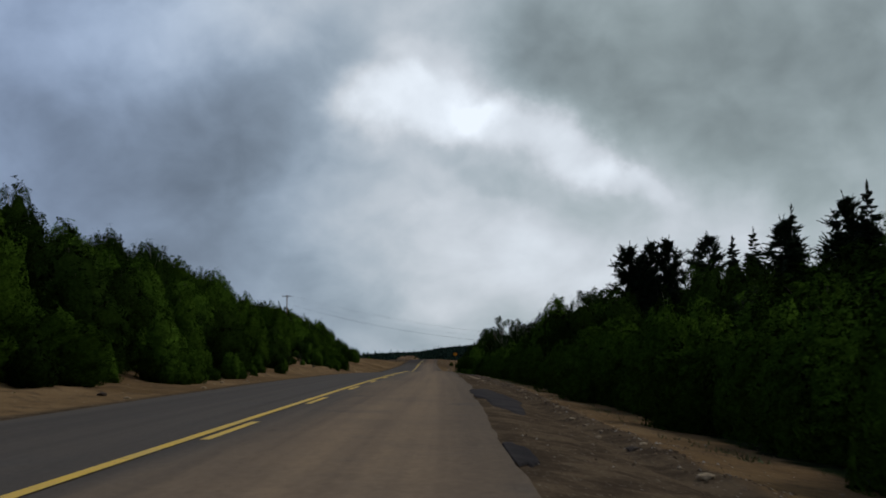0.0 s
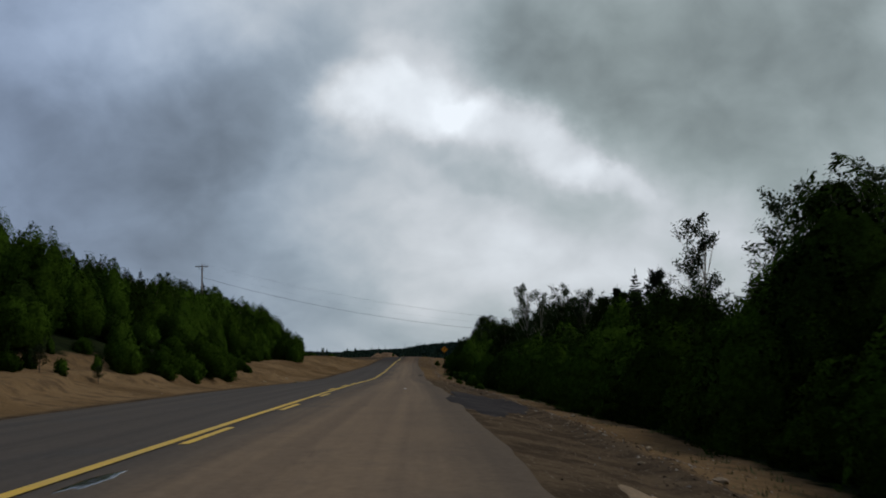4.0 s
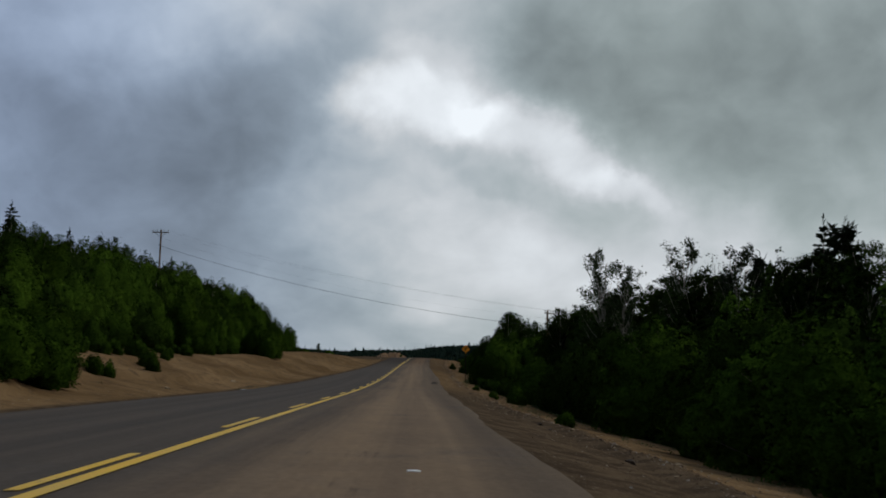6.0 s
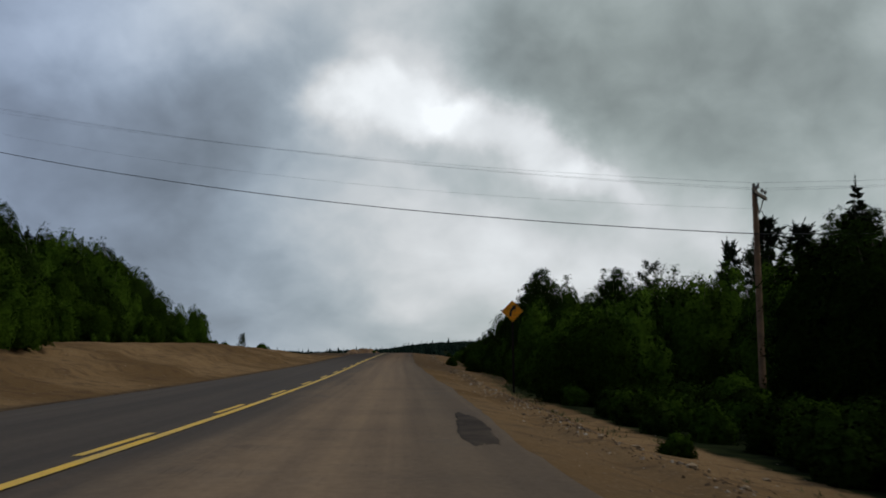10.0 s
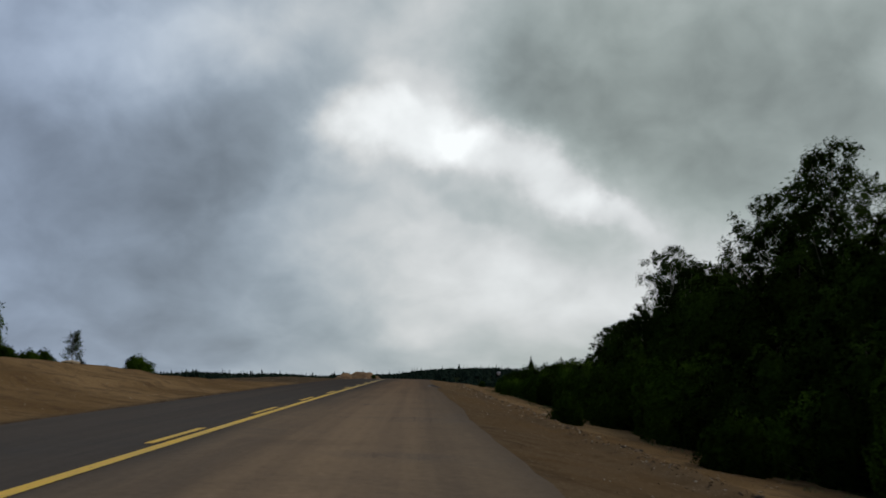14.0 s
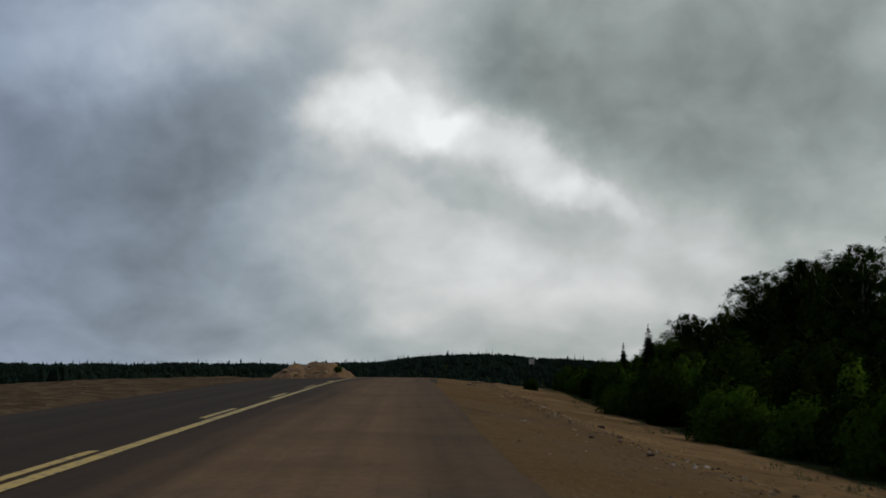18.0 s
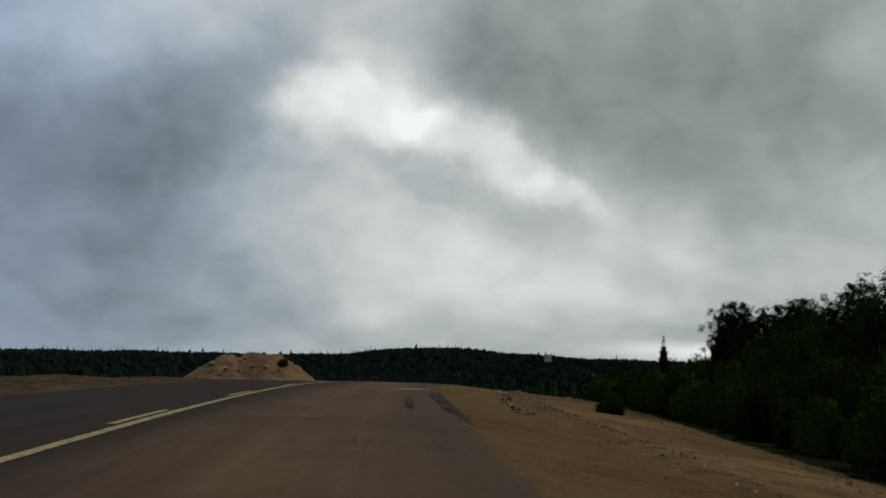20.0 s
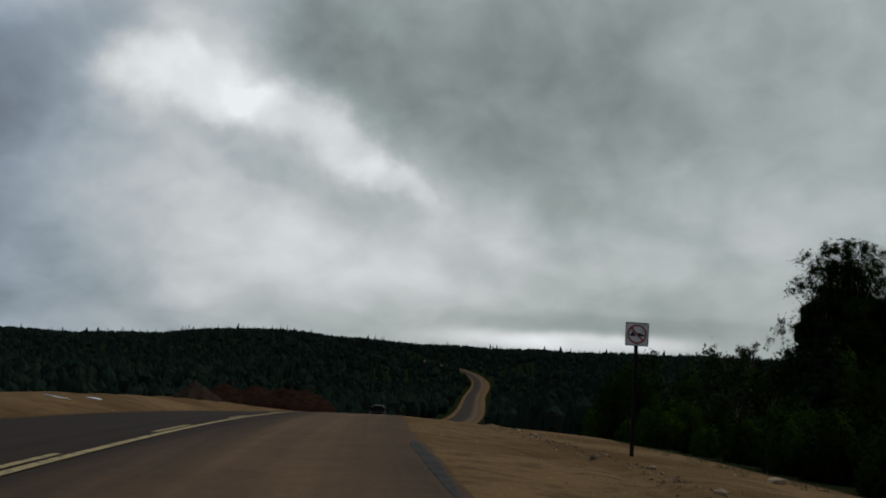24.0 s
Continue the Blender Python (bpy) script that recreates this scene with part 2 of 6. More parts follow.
def ground_build(n, shader):
    """Bare sand beside the road, forest floor beyond; the attribute 'bare' says where the sand was scraped open."""
    at = place(n)
    a = n.add("ShaderNodeAttribute")
    a.attribute_name = "bare"
    big, mid, grit = n.noise(at, 0.12, 5.0, 0.6), n.noise(at, 1.3, 6.0, 0.65), n.noise(at, 16.0, 5.0, 0.7)
    sand = n.mix(n.span(big, 0.35, 0.65), (0.124, 0.075, 0.036), (0.210, 0.132, 0.067))
    sand = n.mix(n.math("MULTIPLY", n.span(mid, 0.47, 0.66), 0.75), sand, (0.085, 0.054, 0.032))
    sand = n.mix(0.7, sand, n.mix(n.span(grit, 0.25, 0.75), (0.7, 0.7, 0.7), (1.25, 1.25, 1.25)), "MULTIPLY")
    pebble = n.add("ShaderNodeTexVoronoi")
    n.put(pebble.inputs["Vector"], at)
    pebble.inputs["Scale"].default_value = 16.0
    tone = n.add("ShaderNodeSeparateXYZ")
    n.put(tone.inputs[0], pebble.outputs["Color"])
    stony = n.math("MULTIPLY", n.span(pebble.outputs["Distance"], 0.22, 0.34, 1.0, 0.0), n.span(n.math("ADD", tone.outputs[0], n.math("MULTIPLY", big, 0.5)), 0.92, 1.0))
    b = n.add("ShaderNodeAttribute")
    b.attribute_name = "dirt"
    dirt = n.mix(n.span(mid, 0.35, 0.65), (0.052, 0.036, 0.024), (0.110, 0.076, 0.047))
    dirt = n.mix(0.8, dirt, n.mix(n.span(grit, 0.25, 0.75), (0.68, 0.68, 0.68), (1.28, 1.28, 1.28)), "MULTIPLY")
    sand = n.mix(n.span(n.math("ADD", b.outputs["Fac"], n.math("MULTIPLY", n.math("SUBTRACT", big, 0.5), 0.8)), 0.3, 0.7), sand, dirt)
    sand = n.mix(n.math("MULTIPLY", stony, 0.45), sand, n.mix(tone.outputs[1], (0.09, 0.07, 0.05), (0.36, 0.30, 0.23)))
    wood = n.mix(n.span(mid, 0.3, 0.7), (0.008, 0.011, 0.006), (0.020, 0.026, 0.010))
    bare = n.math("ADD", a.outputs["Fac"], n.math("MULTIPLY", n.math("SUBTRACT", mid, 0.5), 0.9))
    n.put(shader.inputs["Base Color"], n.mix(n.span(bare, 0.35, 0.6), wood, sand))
    rise(n, shader, n.math("ADD", n.math("MULTIPLY", mid, 0.6), grit), 0.5, 0.008)


def leaf_build(c1, c2, c3, gaps=0.0):
    """Leaf greens; with gaps, a spray of single leaves of that size in metres, open between them."""

    def build(n, shader):
        g = n.add("ShaderNodeNewGeometry")
        o = n.add("ShaderNodeObjectInfo")
        c = n.mix(g.outputs["Random Per Island"], c1, c2)
        c = n.mix(n.math("MULTIPLY", o.outputs["Random"], 0.7), c, c3)
        c = n.mix(n.span(n.noise(g.outputs["Position"], 0.7, 3.0), 0.35, 0.7, 0.0, 0.5), c, c3)
        twig = n.noise(g.outputs["Position"], 6.0, 4.0, 0.65)
        c = n.mix(1.0, c, n.mix(n.span(twig, 0.34, 0.66), (0.55, 0.55, 0.55), (1.3, 1.3, 1.25)), "MULTIPLY")
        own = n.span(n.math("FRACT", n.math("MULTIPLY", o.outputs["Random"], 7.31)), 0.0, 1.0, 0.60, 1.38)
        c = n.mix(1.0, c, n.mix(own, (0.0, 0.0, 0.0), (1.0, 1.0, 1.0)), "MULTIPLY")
        n.put(shader.inputs["Base Color"], c)
        rise(n, shader, twig, 0.7, 0.12)
        if gaps:
            cell = n.add("ShaderNodeTexVoronoi")
            n.put(cell.inputs["Vector"], g.outputs["Position"])
            cell.inputs["Scale"].default_value = 1.0 / gaps
            thin = n.span(n.noise(g.outputs["Position"], 1.7, 3.0, 0.6), 0.36, 0.64, 0.34, 0.62)
            n.put(shader.inputs["Alpha"], n.math("LESS_THAN", cell.outputs["Distance"], thin))

    return build


ASPHALT = material("worn_asphalt", asphalt_build, 0.7, 0.0, 0.05)
PATCH = material("fresh_asphalt", two_tone((0.018, 0.014, 0.014), (0.040, 0.031, 0.028), 1.2, 30.0, 0.006), 0.9, 0.0, 0.05)
WORN_PATCH = material("worn_asphalt_repair", two_tone((0.034, 0.026, 0.021), (0.062, 0.047, 0.036), 1.2, 30.0, 0.006), 0.9, 0.0, 0.03)
PAINT = material("yellow_road_paint", paint_build, 0.7)
GROUND = material("sand_and_forest_floor", ground_build, 1.0, 0.0, 0.0)
SAND = material("loose_sand", two_tone((0.20, 0.13, 0.07), (0.27, 0.18, 0.10), 0.8, 20.0, 0.01), 0.95)
RED_EARTH = material("reddish_gravel", two_tone((0.0187, 0.0094, 0.0066), (0.0330, 0.0171, 0.0116), 0.9, 9.0, 0.05), 0.95, 0.0, 0.0)
MOUND = material("sandy_rubble", two_tone((0.24, 0.135, 0.064), (0.15, 0.088, 0.05), 0.7, 6.0, 0.05), 0.95)
PALE_GRAVEL = material("brown_gravel", two_tone((0.0420, 0.0276, 0.0186), (0.0300, 0.0198, 0.0144), 0.9, 9.0, 0.04), 0.95, 0.0, 0.05)
STONE = material("pale_stone", two_tone((0.36, 0.26, 0.155), (0.17, 0.118, 0.074), 3.0, 30.0, 0.01), 0.9)


def gravel_build(n, shader):
    g = n.add("ShaderNodeNewGeometry")
    pick = g.outputs["Random Per Island"]
    c = n.mix(n.span(pick, 0.0, 0.7), (0.075, 0.050, 0.032), (0.20, 0.135, 0.085))
    n.put(shader.inputs["Base Color"], n.mix(n.span(pick, 0.78, 0.98), c, (0.40, 0.35, 0.29)))


GRAVEL = material("mixed_gravel", gravel_build, 0.95, 0.0, 0.05)
DARK_STONE = material("dark_debris", two_tone((0.040, 0.026, 0.018), (0.080, 0.054, 0.036), 3.0, 30.0, 0.01), 0.9)
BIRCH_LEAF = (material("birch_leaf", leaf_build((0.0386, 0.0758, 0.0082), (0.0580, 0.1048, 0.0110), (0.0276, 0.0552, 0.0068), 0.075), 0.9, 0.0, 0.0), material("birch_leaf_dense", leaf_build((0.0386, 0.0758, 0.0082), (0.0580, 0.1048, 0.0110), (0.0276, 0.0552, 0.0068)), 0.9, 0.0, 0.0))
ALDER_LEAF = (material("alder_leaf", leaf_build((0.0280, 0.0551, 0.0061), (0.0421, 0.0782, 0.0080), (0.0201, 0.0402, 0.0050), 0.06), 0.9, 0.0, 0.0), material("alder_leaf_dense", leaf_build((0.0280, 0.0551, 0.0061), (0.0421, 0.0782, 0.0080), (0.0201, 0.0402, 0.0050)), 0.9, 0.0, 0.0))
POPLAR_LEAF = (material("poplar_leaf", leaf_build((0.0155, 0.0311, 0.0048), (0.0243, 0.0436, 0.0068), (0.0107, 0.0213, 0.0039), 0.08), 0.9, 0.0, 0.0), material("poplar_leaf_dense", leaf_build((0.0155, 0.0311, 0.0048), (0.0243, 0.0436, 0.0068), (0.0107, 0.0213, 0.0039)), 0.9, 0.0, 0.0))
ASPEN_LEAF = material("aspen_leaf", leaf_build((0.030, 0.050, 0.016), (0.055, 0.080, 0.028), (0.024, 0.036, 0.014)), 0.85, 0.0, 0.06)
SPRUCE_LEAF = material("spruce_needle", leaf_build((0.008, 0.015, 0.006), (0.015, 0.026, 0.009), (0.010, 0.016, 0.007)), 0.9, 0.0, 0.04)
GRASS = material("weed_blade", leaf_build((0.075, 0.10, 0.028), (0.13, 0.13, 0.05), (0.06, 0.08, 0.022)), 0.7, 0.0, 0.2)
BARK = material("grey_bark", two_tone((0.10, 0.08, 0.065), (0.05, 0.04, 0.032), 6.0, 40.0, 0.01), 0.9)
PALE_BARK = material("pale_birch_bark", two_tone((0.42, 0.38, 0.32), (0.14, 0.12, 0.10), 5.0, 30.0, 0.005), 0.8)
POLE_WOOD = material("weathered_pole_wood", two_tone((0.24, 0.135, 0.075), (0.15, 0.09, 0.055), 2.0, 30.0, 0.004), 0.85)
ARM_WOOD = material("grey_crossarm_wood", two_tone((0.19, 0.15, 0.115), (0.11, 0.09, 0.07), 3.0, 40.0, 0.004), 0.85)
CERAMIC = material("insulator_porcelain", two_tone((0.30, 0.27, 0.25), (0.22, 0.20, 0.18), 8.0), 0.25, 0.0, 0.5)
WIRE = material("dark_cable", two_tone((0.018, 0.018, 0.02), (0.03, 0.03, 0.032), 4.0), 0.6)
STEEL = material("dull_steel_post", two_tone((0.010, 0.008, 0.007), (0.018, 0.014, 0.012), 5.0, 60.0, 0.002), 0.85, 0.0, 0.1)
SIGN_ORANGE = material("amber_sign_sheeting", two_tone((0.96, 0.34, 0.004), (0.92, 0.315, 0.004), 0.8), 0.45)
SIGN_BLACK = material("sign_black_film", two_tone((0.012, 0.012, 0.012), (0.02, 0.02, 0.02), 6.0), 0.5)
SIGN_WHITE = material("sign_white_sheeting", two_tone((0.8060, 0.8060, 0.8060), (0.6500, 0.6500, 0.6370), 5.0), 0.5)
SIGN_RED = material("sign_red_film", two_tone((0.36, 0.05, 0.03), (0.30, 0.04, 0.03), 5.0), 0.5)
SIGN_BACK = material("bare_aluminium", two_tone((0.45, 0.45, 0.45), (0.36, 0.36, 0.36), 5.0), 0.5, 0.7)
CAR_PAINT = material("dark_car_paint", two_tone((0.010, 0.008, 0.008), (0.015, 0.012, 0.011), 2.0), 0.6, 0.0, 0.08)
RUBBER = material("tyre_rubber", two_tone((0.015, 0.015, 0.015), (0.03, 0.03, 0.03), 9.0), 0.9)
GLASS = material("dark_window_glass", two_tone((0.010, 0.011, 0.012), (0.015, 0.017, 0.019), 2.0), 0.4, 0.0, 0.12)
CHROME = material("bright_lamp_lens", two_tone((0.6, 0.6, 0.58), (0.5, 0.5, 0.5), 4.0), 0.2, 0.3, 0.5)


def water_build(n, shader):
    rise(n, shader, n.noise(place(n), 3.0, 3.0), 0.15, 0.01)
    n.put(shader.inputs["Base Color"], n.mix(n.noise(place(n), 1.0, 3.0), (0.04, 0.036, 0.03), (0.06, 0.05, 0.04)))


WET = material("wet_asphalt", two_tone((0.036, 0.034, 0.033), (0.060, 0.053, 0.048), 1.5, 30.0, 0.004), 0.8, 0.0, 0.03)
DAMP = material("wet_film_on_asphalt", two_tone((0.030, 0.030, 0.032), (0.050, 0.049, 0.048), 1.5, 30.0, 0.003), 0.6, 0.0, 0.12)
WATER = material("puddle_water", water_build, 0.06, 0.0, 0.6)


# ---- mesh helpers ----
def mesh_of(name, verts, faces, mat, smooth=False):
    me = bpy.data.meshes.new(name)
    me.from_pydata([tuple(v) for v in verts], [], [tuple(f) for f in faces])
    me.materials.append(mat)
    if smooth:
        me.polygons.foreach_set("use_smooth", [True] * len(me.polygons))
    me.update()
    return me


def part(name, bm, mat, parent=None, label=""):
    """Links a bmesh as one mesh object under a thing or a part."""
    me = bpy.data.meshes.new(name)
    bm.to_mesh(me)
    bm.free()
    me.materials.append(mat)
    ob = new(name, me)
    ob.parent = parent
    if label:
        ob["label"] = label
    return ob


def thing(name, label, category, group="", kind=""):
    return tagged(new(name), label, category, group, kind)


def box(bm, x0, x1, y0, y1, z0, z1, bevel=0.0):
    made = bmesh.ops.create_cube(bm, size=1.0)["verts"]
    bmesh.ops.transform(bm, matrix=Matrix.Translation(((x0 + x1) / 2, (y0 + y1) / 2, (z0 + z1) / 2)) @ Matrix.Diagonal((x1 - x0, y1 - y0, z1 - z0, 1)), verts=made)
    if bevel:
        edges = {e for v in made for e in v.link_edges}
        bmesh.ops.bevel(bm, geom=list(edges), offset=bevel, segments=2, affect="EDGES")


def rod(bm, a, b, r0, r1, sides=8):
    a, b = Vector(a), Vector(b)
    q = (b - a).to_track_quat("Z", "Y").to_matrix().to_4x4()
    m = Matrix.Translation((a + b) / 2) @ q
    bmesh.ops.create_cone(bm, cap_ends=True, segments=sides, radius1=r0, radius2=r1, depth=(b - a).length, matrix=m)


def tube(points, radii, sides=6):
    """Vertices and faces of a bent tapered tube."""
    verts, faces = [], []
    for k, (p, r) in enumerate(zip(points, radii)):
        ahead = Vector(points[min(k + 1, len(points) - 1)]) - Vector(points[max(k - 1, 0)])
        q = ahead.to_track_quat("Z", "Y")
        for j in range(sides):
            a = 2 * math.pi * j / sides
            verts.append(Vector(p) + q @ Vector((r * math.cos(a), r * math.sin(a), 0)))
    for k in range(len(points) - 1):
        for j in range(sides):
            i, i2 = k * sides + j, k * sides + (j + 1) % sides
            faces.append((i, i2, i2 + sides, i + sides))
    return verts, faces


# ---- the road's line: x, y and height of the surface, east of the painted line ----
LINE = np.array([
    [0.02, -60.0, -0.06],
    [0.02, 0.0, -0.01],
    [0.5, 40.97, 0.05],
    [0.6, 81.51, -0.16],
    [0.48, 122.18, -0.59],
    [-0.1, 162.52, -1.2],
    [-0.29, 204.09, -1.15],
    [-0.4, 245.82, -0.66],
    [-0.03, 287.98, -0.06],
    [0.15, 329.1, 0.36],
    [1.45, 367.34, 0.52],
    [6.41, 404.15, -0.25],
    [14.2, 441.5, -2.1],
    [24.5, 479.09, -4.9],
    [49, 560, -11.4],
    [81, 660, -18.6],
    [117, 770, -23.6],
    [163, 920, -26.6],
    [212, 1080, -27.6],
    [251, 1200, -26.0],
    [280, 1310, -21.5],
    [292, 1410, -16.6],
    [285, 1490, -13.2],
    [266, 1550, -10.6],
])


def natural(ts, vs, q):
    """Natural cubic spline through (ts, vs), at q."""
    n, h = len(ts), np.diff(ts)
    a, r = np.eye(n), np.zeros(n)
    for i in range(1, n - 1):
        a[i, i - 1], a[i, i], a[i, i + 1] = h[i - 1], 2 * (h[i - 1] + h[i]), h[i]
        r[i] = 6 * ((vs[i + 1] - vs[i]) / h[i] - (vs[i] - vs[i - 1]) / h[i - 1])
    m = np.linalg.solve(a, r)
    i = np.clip(np.searchsorted(ts, q) - 1, 0, n - 2)
    u, v, hh = ts[i + 1] - q, q - ts[i], h[i]
    return (m[i] * u**3 + m[i + 1] * v**3) / (6 * hh) + (vs[i] / hh - m[i] * hh / 6) * u + (vs[i + 1] / hh - m[i + 1] * hh / 6) * v


_q = np.arange(-400.0, 4200.0, 1.0)
_x, _z = natural(LINE[:, 1], LINE[:, 0], _q), natural(LINE[:, 1], LINE[:, 2], _q)


def RX(y):
    return np.interp(y, _q, _x)


def RZ(y):
    return np.interp(y, _q, _z)


def step(v, lo, hi):
    t = np.clip((np.asarray(v, float) - lo) / (hi - lo), 0, 1)
    return t * t * (3 - 2 * t)


CENTRE = -3.3
EDGE_R = lambda y: np.interp(y, (-50, 10, 60, 90, 120, 155, 190, 210, 240, 290, 350, 400, 480), (0.8, 0.7, 1.0, 1.2, 1.0, 1.5, 1.85, 1.7, 1.4, 1.1, 1.5, 1.4, 1.4))
EDGE_L = lambda y: np.interp(y, (-50, 30, 95, 190, 245, 300, 380, 480), (-8.3, -8.5, -9.2, -9.0, -7.2, -7.6, -8.8, -8.2))
FOOT_R = lambda y: np.interp(y, (0, 60, 78, 95, 112, 126, 142, 165, 185, 195, 205, 220, 245, 260, 300, 330, 365, 410, 430, 480), (5.4, 5.2, 5.1, 6.0, 6.3, 6.1, 5.3, 6.6, 5.0, 4.7, 5.4, 6.4, 8.0, 7.0, 7.2, 8.3, 9.8, 10.2, 11.0, 15.0))
FOOT_L = lambda y: np.interp(y, (-20, 20, 50, 78, 100, 125, 160, 230, 285), (-13.2, -13.2, -13.3, -13.6, -17.0, -13.5, -19.0, -22.5, -25.2))


def wave(x, y):
    return (np.sin(x * 0.9 + 1.3 * np.sin(y * 0.23)) * np.sin(y * 0.55 + 0.7 * np.sin(x * 0.37)) + 0.3 * np.sin(x * 1.3 + y * 0.31) * np.sin(y * 0.47 - x * 0.6))


def terrain(y, d):
    """Height of the ground at y along the road and d metres to the right of the drive line."""
    y, d = np.asarray(y, float), np.asarray(d, float)
    z = RZ(y)
    crown = -0.018 * np.abs(d - CENTRE)
    er, el_ = d - EDGE_R(y), EDGE_L(y) - d
    right = -0.025 - np.interp(y, (0, 340, 375, 440), (0.15, 0.15, 0.09, 0.065)) * np.minimum(er, FOOT_R(y) - EDGE_R(y)) - 0.07 * np.clip(d - FOOT_R(y), 0, 14) - 0.01 * np.clip(d - FOOT_R(y) - 14, 0, 150)
    bank = np.interp(y, (-50, 60, 90, 130, 250, 276, 300, 420), (0.6, 0.6, 1.6, 1.9, 1.75, 1.1, -0.02, -0.05))
    hill = np.interp(y, (-50, 180, 250, 290, 320, 380, 420), (0.27, 0.25, 0.16, 0.02, -0.06, -0.08, -0.02))
    inner = np.where(y < 285, EDGE_L(y) - FOOT_L(np.minimum(y, 285)), np.interp(y, (285, 305), (17.6, 10.0)))
    left = -0.16 + 0.10 * step(el_, 0.2, 2.0) + bank * step(el_, 0.8, 9.5) + hill * np.clip(el_ - inner, 0, 22) - 0.03 * np.clip(el_ - inner - 30, 0, 200)
    left = left + np.interp(y, (395, 420, 450, 520), (0.0, 0.5, 0.7, 0.6)) * step(el_, 0.5, 4.5)
    left = left + 0.14 * np.exp(-(((el_ - 6.5) / 1.7) ** 2)) * step(y, 292, 312) * (1 - step(y, 385, 410)) * (0.65 + 0.35 * np.sin(y * 0.31 + np.sin(y * 0.13)))
    left = left + 0.06 * np.sin(1.3 * y + 0.9 * np.sin(0.9 * d)) * np.sin(1.1 * d + 0.8 * np.sin(0.7 * y)) * step(el_, 1.5, 4.0) * (1 - step(el_, 14, 20)) * (1 - step(y, 460, 480))
    # the graded windrow with a rut beside it, and the washed-out ledge of the left bank
    berm = 0.9 + 0.42 * (FOOT_R(y) - EDGE_R(y) - 0.9) + 0.22 * np.sin(y * 0.17) + 0.10 * np.sin(y * 0.71 + 1.0)
    rough = 0.55 + 0.45 * np.sin(y * 0.43 + 2.0 * np.sin(y * 0.11)) * np.sin(y * 1.9 + 1.5 * np.sin(y * 0.37))
    right = right + 0.11 * rough * np.exp(-(((er - berm) / 0.30) ** 2)) - 0.07 * np.exp(-(((er - berm + 0.62) / 0.22) ** 2)) - 0.035 * np.exp(-(((er - 0.55 * berm) / 0.16) ** 2)) - 0.05 * (0.5 + 0.5 * np.sin(y * 0.31)) * np.exp(-(((er - berm - 0.9) / 0.2) ** 2))
    wash = el_ + 0.9 * np.sin(y * 0.21 + 1.0) + 0.5 * np.sin(y * 0.57 + 0.6 * np.sin(y * 0.19)) + 0.22 * np.sin(y * 1.7)
    left = left + bank * (0.17 * step(wash, 3.3, 3.9) + 0.14 * step(wash, 6.2, 6.9) - 0.31 * step(el_, 2.5, 8.5)) * (y < 300)
    on = (er <= 0) & (el_ <= 0)
    away = np.where(on, 0.0, step(np.maximum(er, el_), 0.3, 2.5))
    off = np.where(on, crown - 0.03 - 0.07 * step(np.minimum(-er, -el_), 0.4, 1.2), np.where(er > 0, right + np.minimum(crown, -0.06), left))
    near = z + off + away * 0.014 * wave(d * 0.9, y * 0.5)
    # the far country: a wooded valley, then ridges
    x = RX(y) + d
    r = np.hypot(x, y)
    a = np.degrees(np.arctan2(x, np.maximum(y, 1.0)))
    ridge = 2.5 + 1.2 * np.sin(a * 0.31 + 1.0) + 0.9 * np.sin(a * 1.7) + 13.5 * np.exp(-(((a - 3.3) / np.where(a < 3.3, 3.6, 4.8)) ** 2)) + 3.0 * np.exp(-(((a + 9) / 3.0) ** 2)) + 2.5 * np.exp(-(((a - 11) / 5.0) ** 2))
    far = -16.0 + (ridge + 16.0) * step(r, 900, 1850) + 2.0 * np.sin(x * 0.006) * np.sin(y * 0.007 + 1) * step(r, 500, 800) * (1 - step(r, 1300, 1700))
    far = far - 60.0 * step(r, 1900, 2700)
    side = np.where(d < 0, step(-d, 48, 130), step(d, 20, 110))
    mix_far = np.maximum(step(y, 470, 700) * side, step(y, 1480, 1600))
    return near * (1 - mix_far) + far * mix_far


def spot(y, d, up=0.0):
    return Vector((float(RX(y)) + d, y, float(terrain(y, d)) + up))


# ---- ground ----
rows_y = np.concatenate([np.arange(-380, -20, 30), np.arange(-20, 470, 0.7), np.arange(470, 700, 6), np.arange(700, 2100, 20), np.arange(2100, 4200, 90)])
near_cols = np.concatenate([np.arange(-26, -8, 0.36), np.arange(-8, 1.0, 0.6), np.arange(1.0, 8.0, 0.16), np.arange(8.0, 20.01, 0.42)])
cols_d = np.concatenate([-26.4 - np.cumsum(np.geomspace(0.6, 420, 34))[::-1], near_cols, 20 + np.cumsum(np.geomspace(0.6, 420, 34))])
gy, gd = np.meshgrid(rows_y, cols_d, indexing="ij")
gz = terrain(gy, gd)
gv = np.stack([RX(gy) + gd, gy, gz], -1).reshape(-1, 3)
nr, nc = gy.shape
gi = np.arange(nr * nc).reshape(nr, nc)
gf = np.stack([gi[:-1, :-1], gi[:-1, 1:], gi[1:, 1:], gi[1:, :-1]], -1).reshape(-1, 4)
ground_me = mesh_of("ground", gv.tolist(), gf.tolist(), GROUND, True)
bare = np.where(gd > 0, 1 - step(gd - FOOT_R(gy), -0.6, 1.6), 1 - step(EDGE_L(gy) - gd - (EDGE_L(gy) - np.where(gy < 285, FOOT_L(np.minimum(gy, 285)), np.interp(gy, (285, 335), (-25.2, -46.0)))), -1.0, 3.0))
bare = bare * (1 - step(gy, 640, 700))
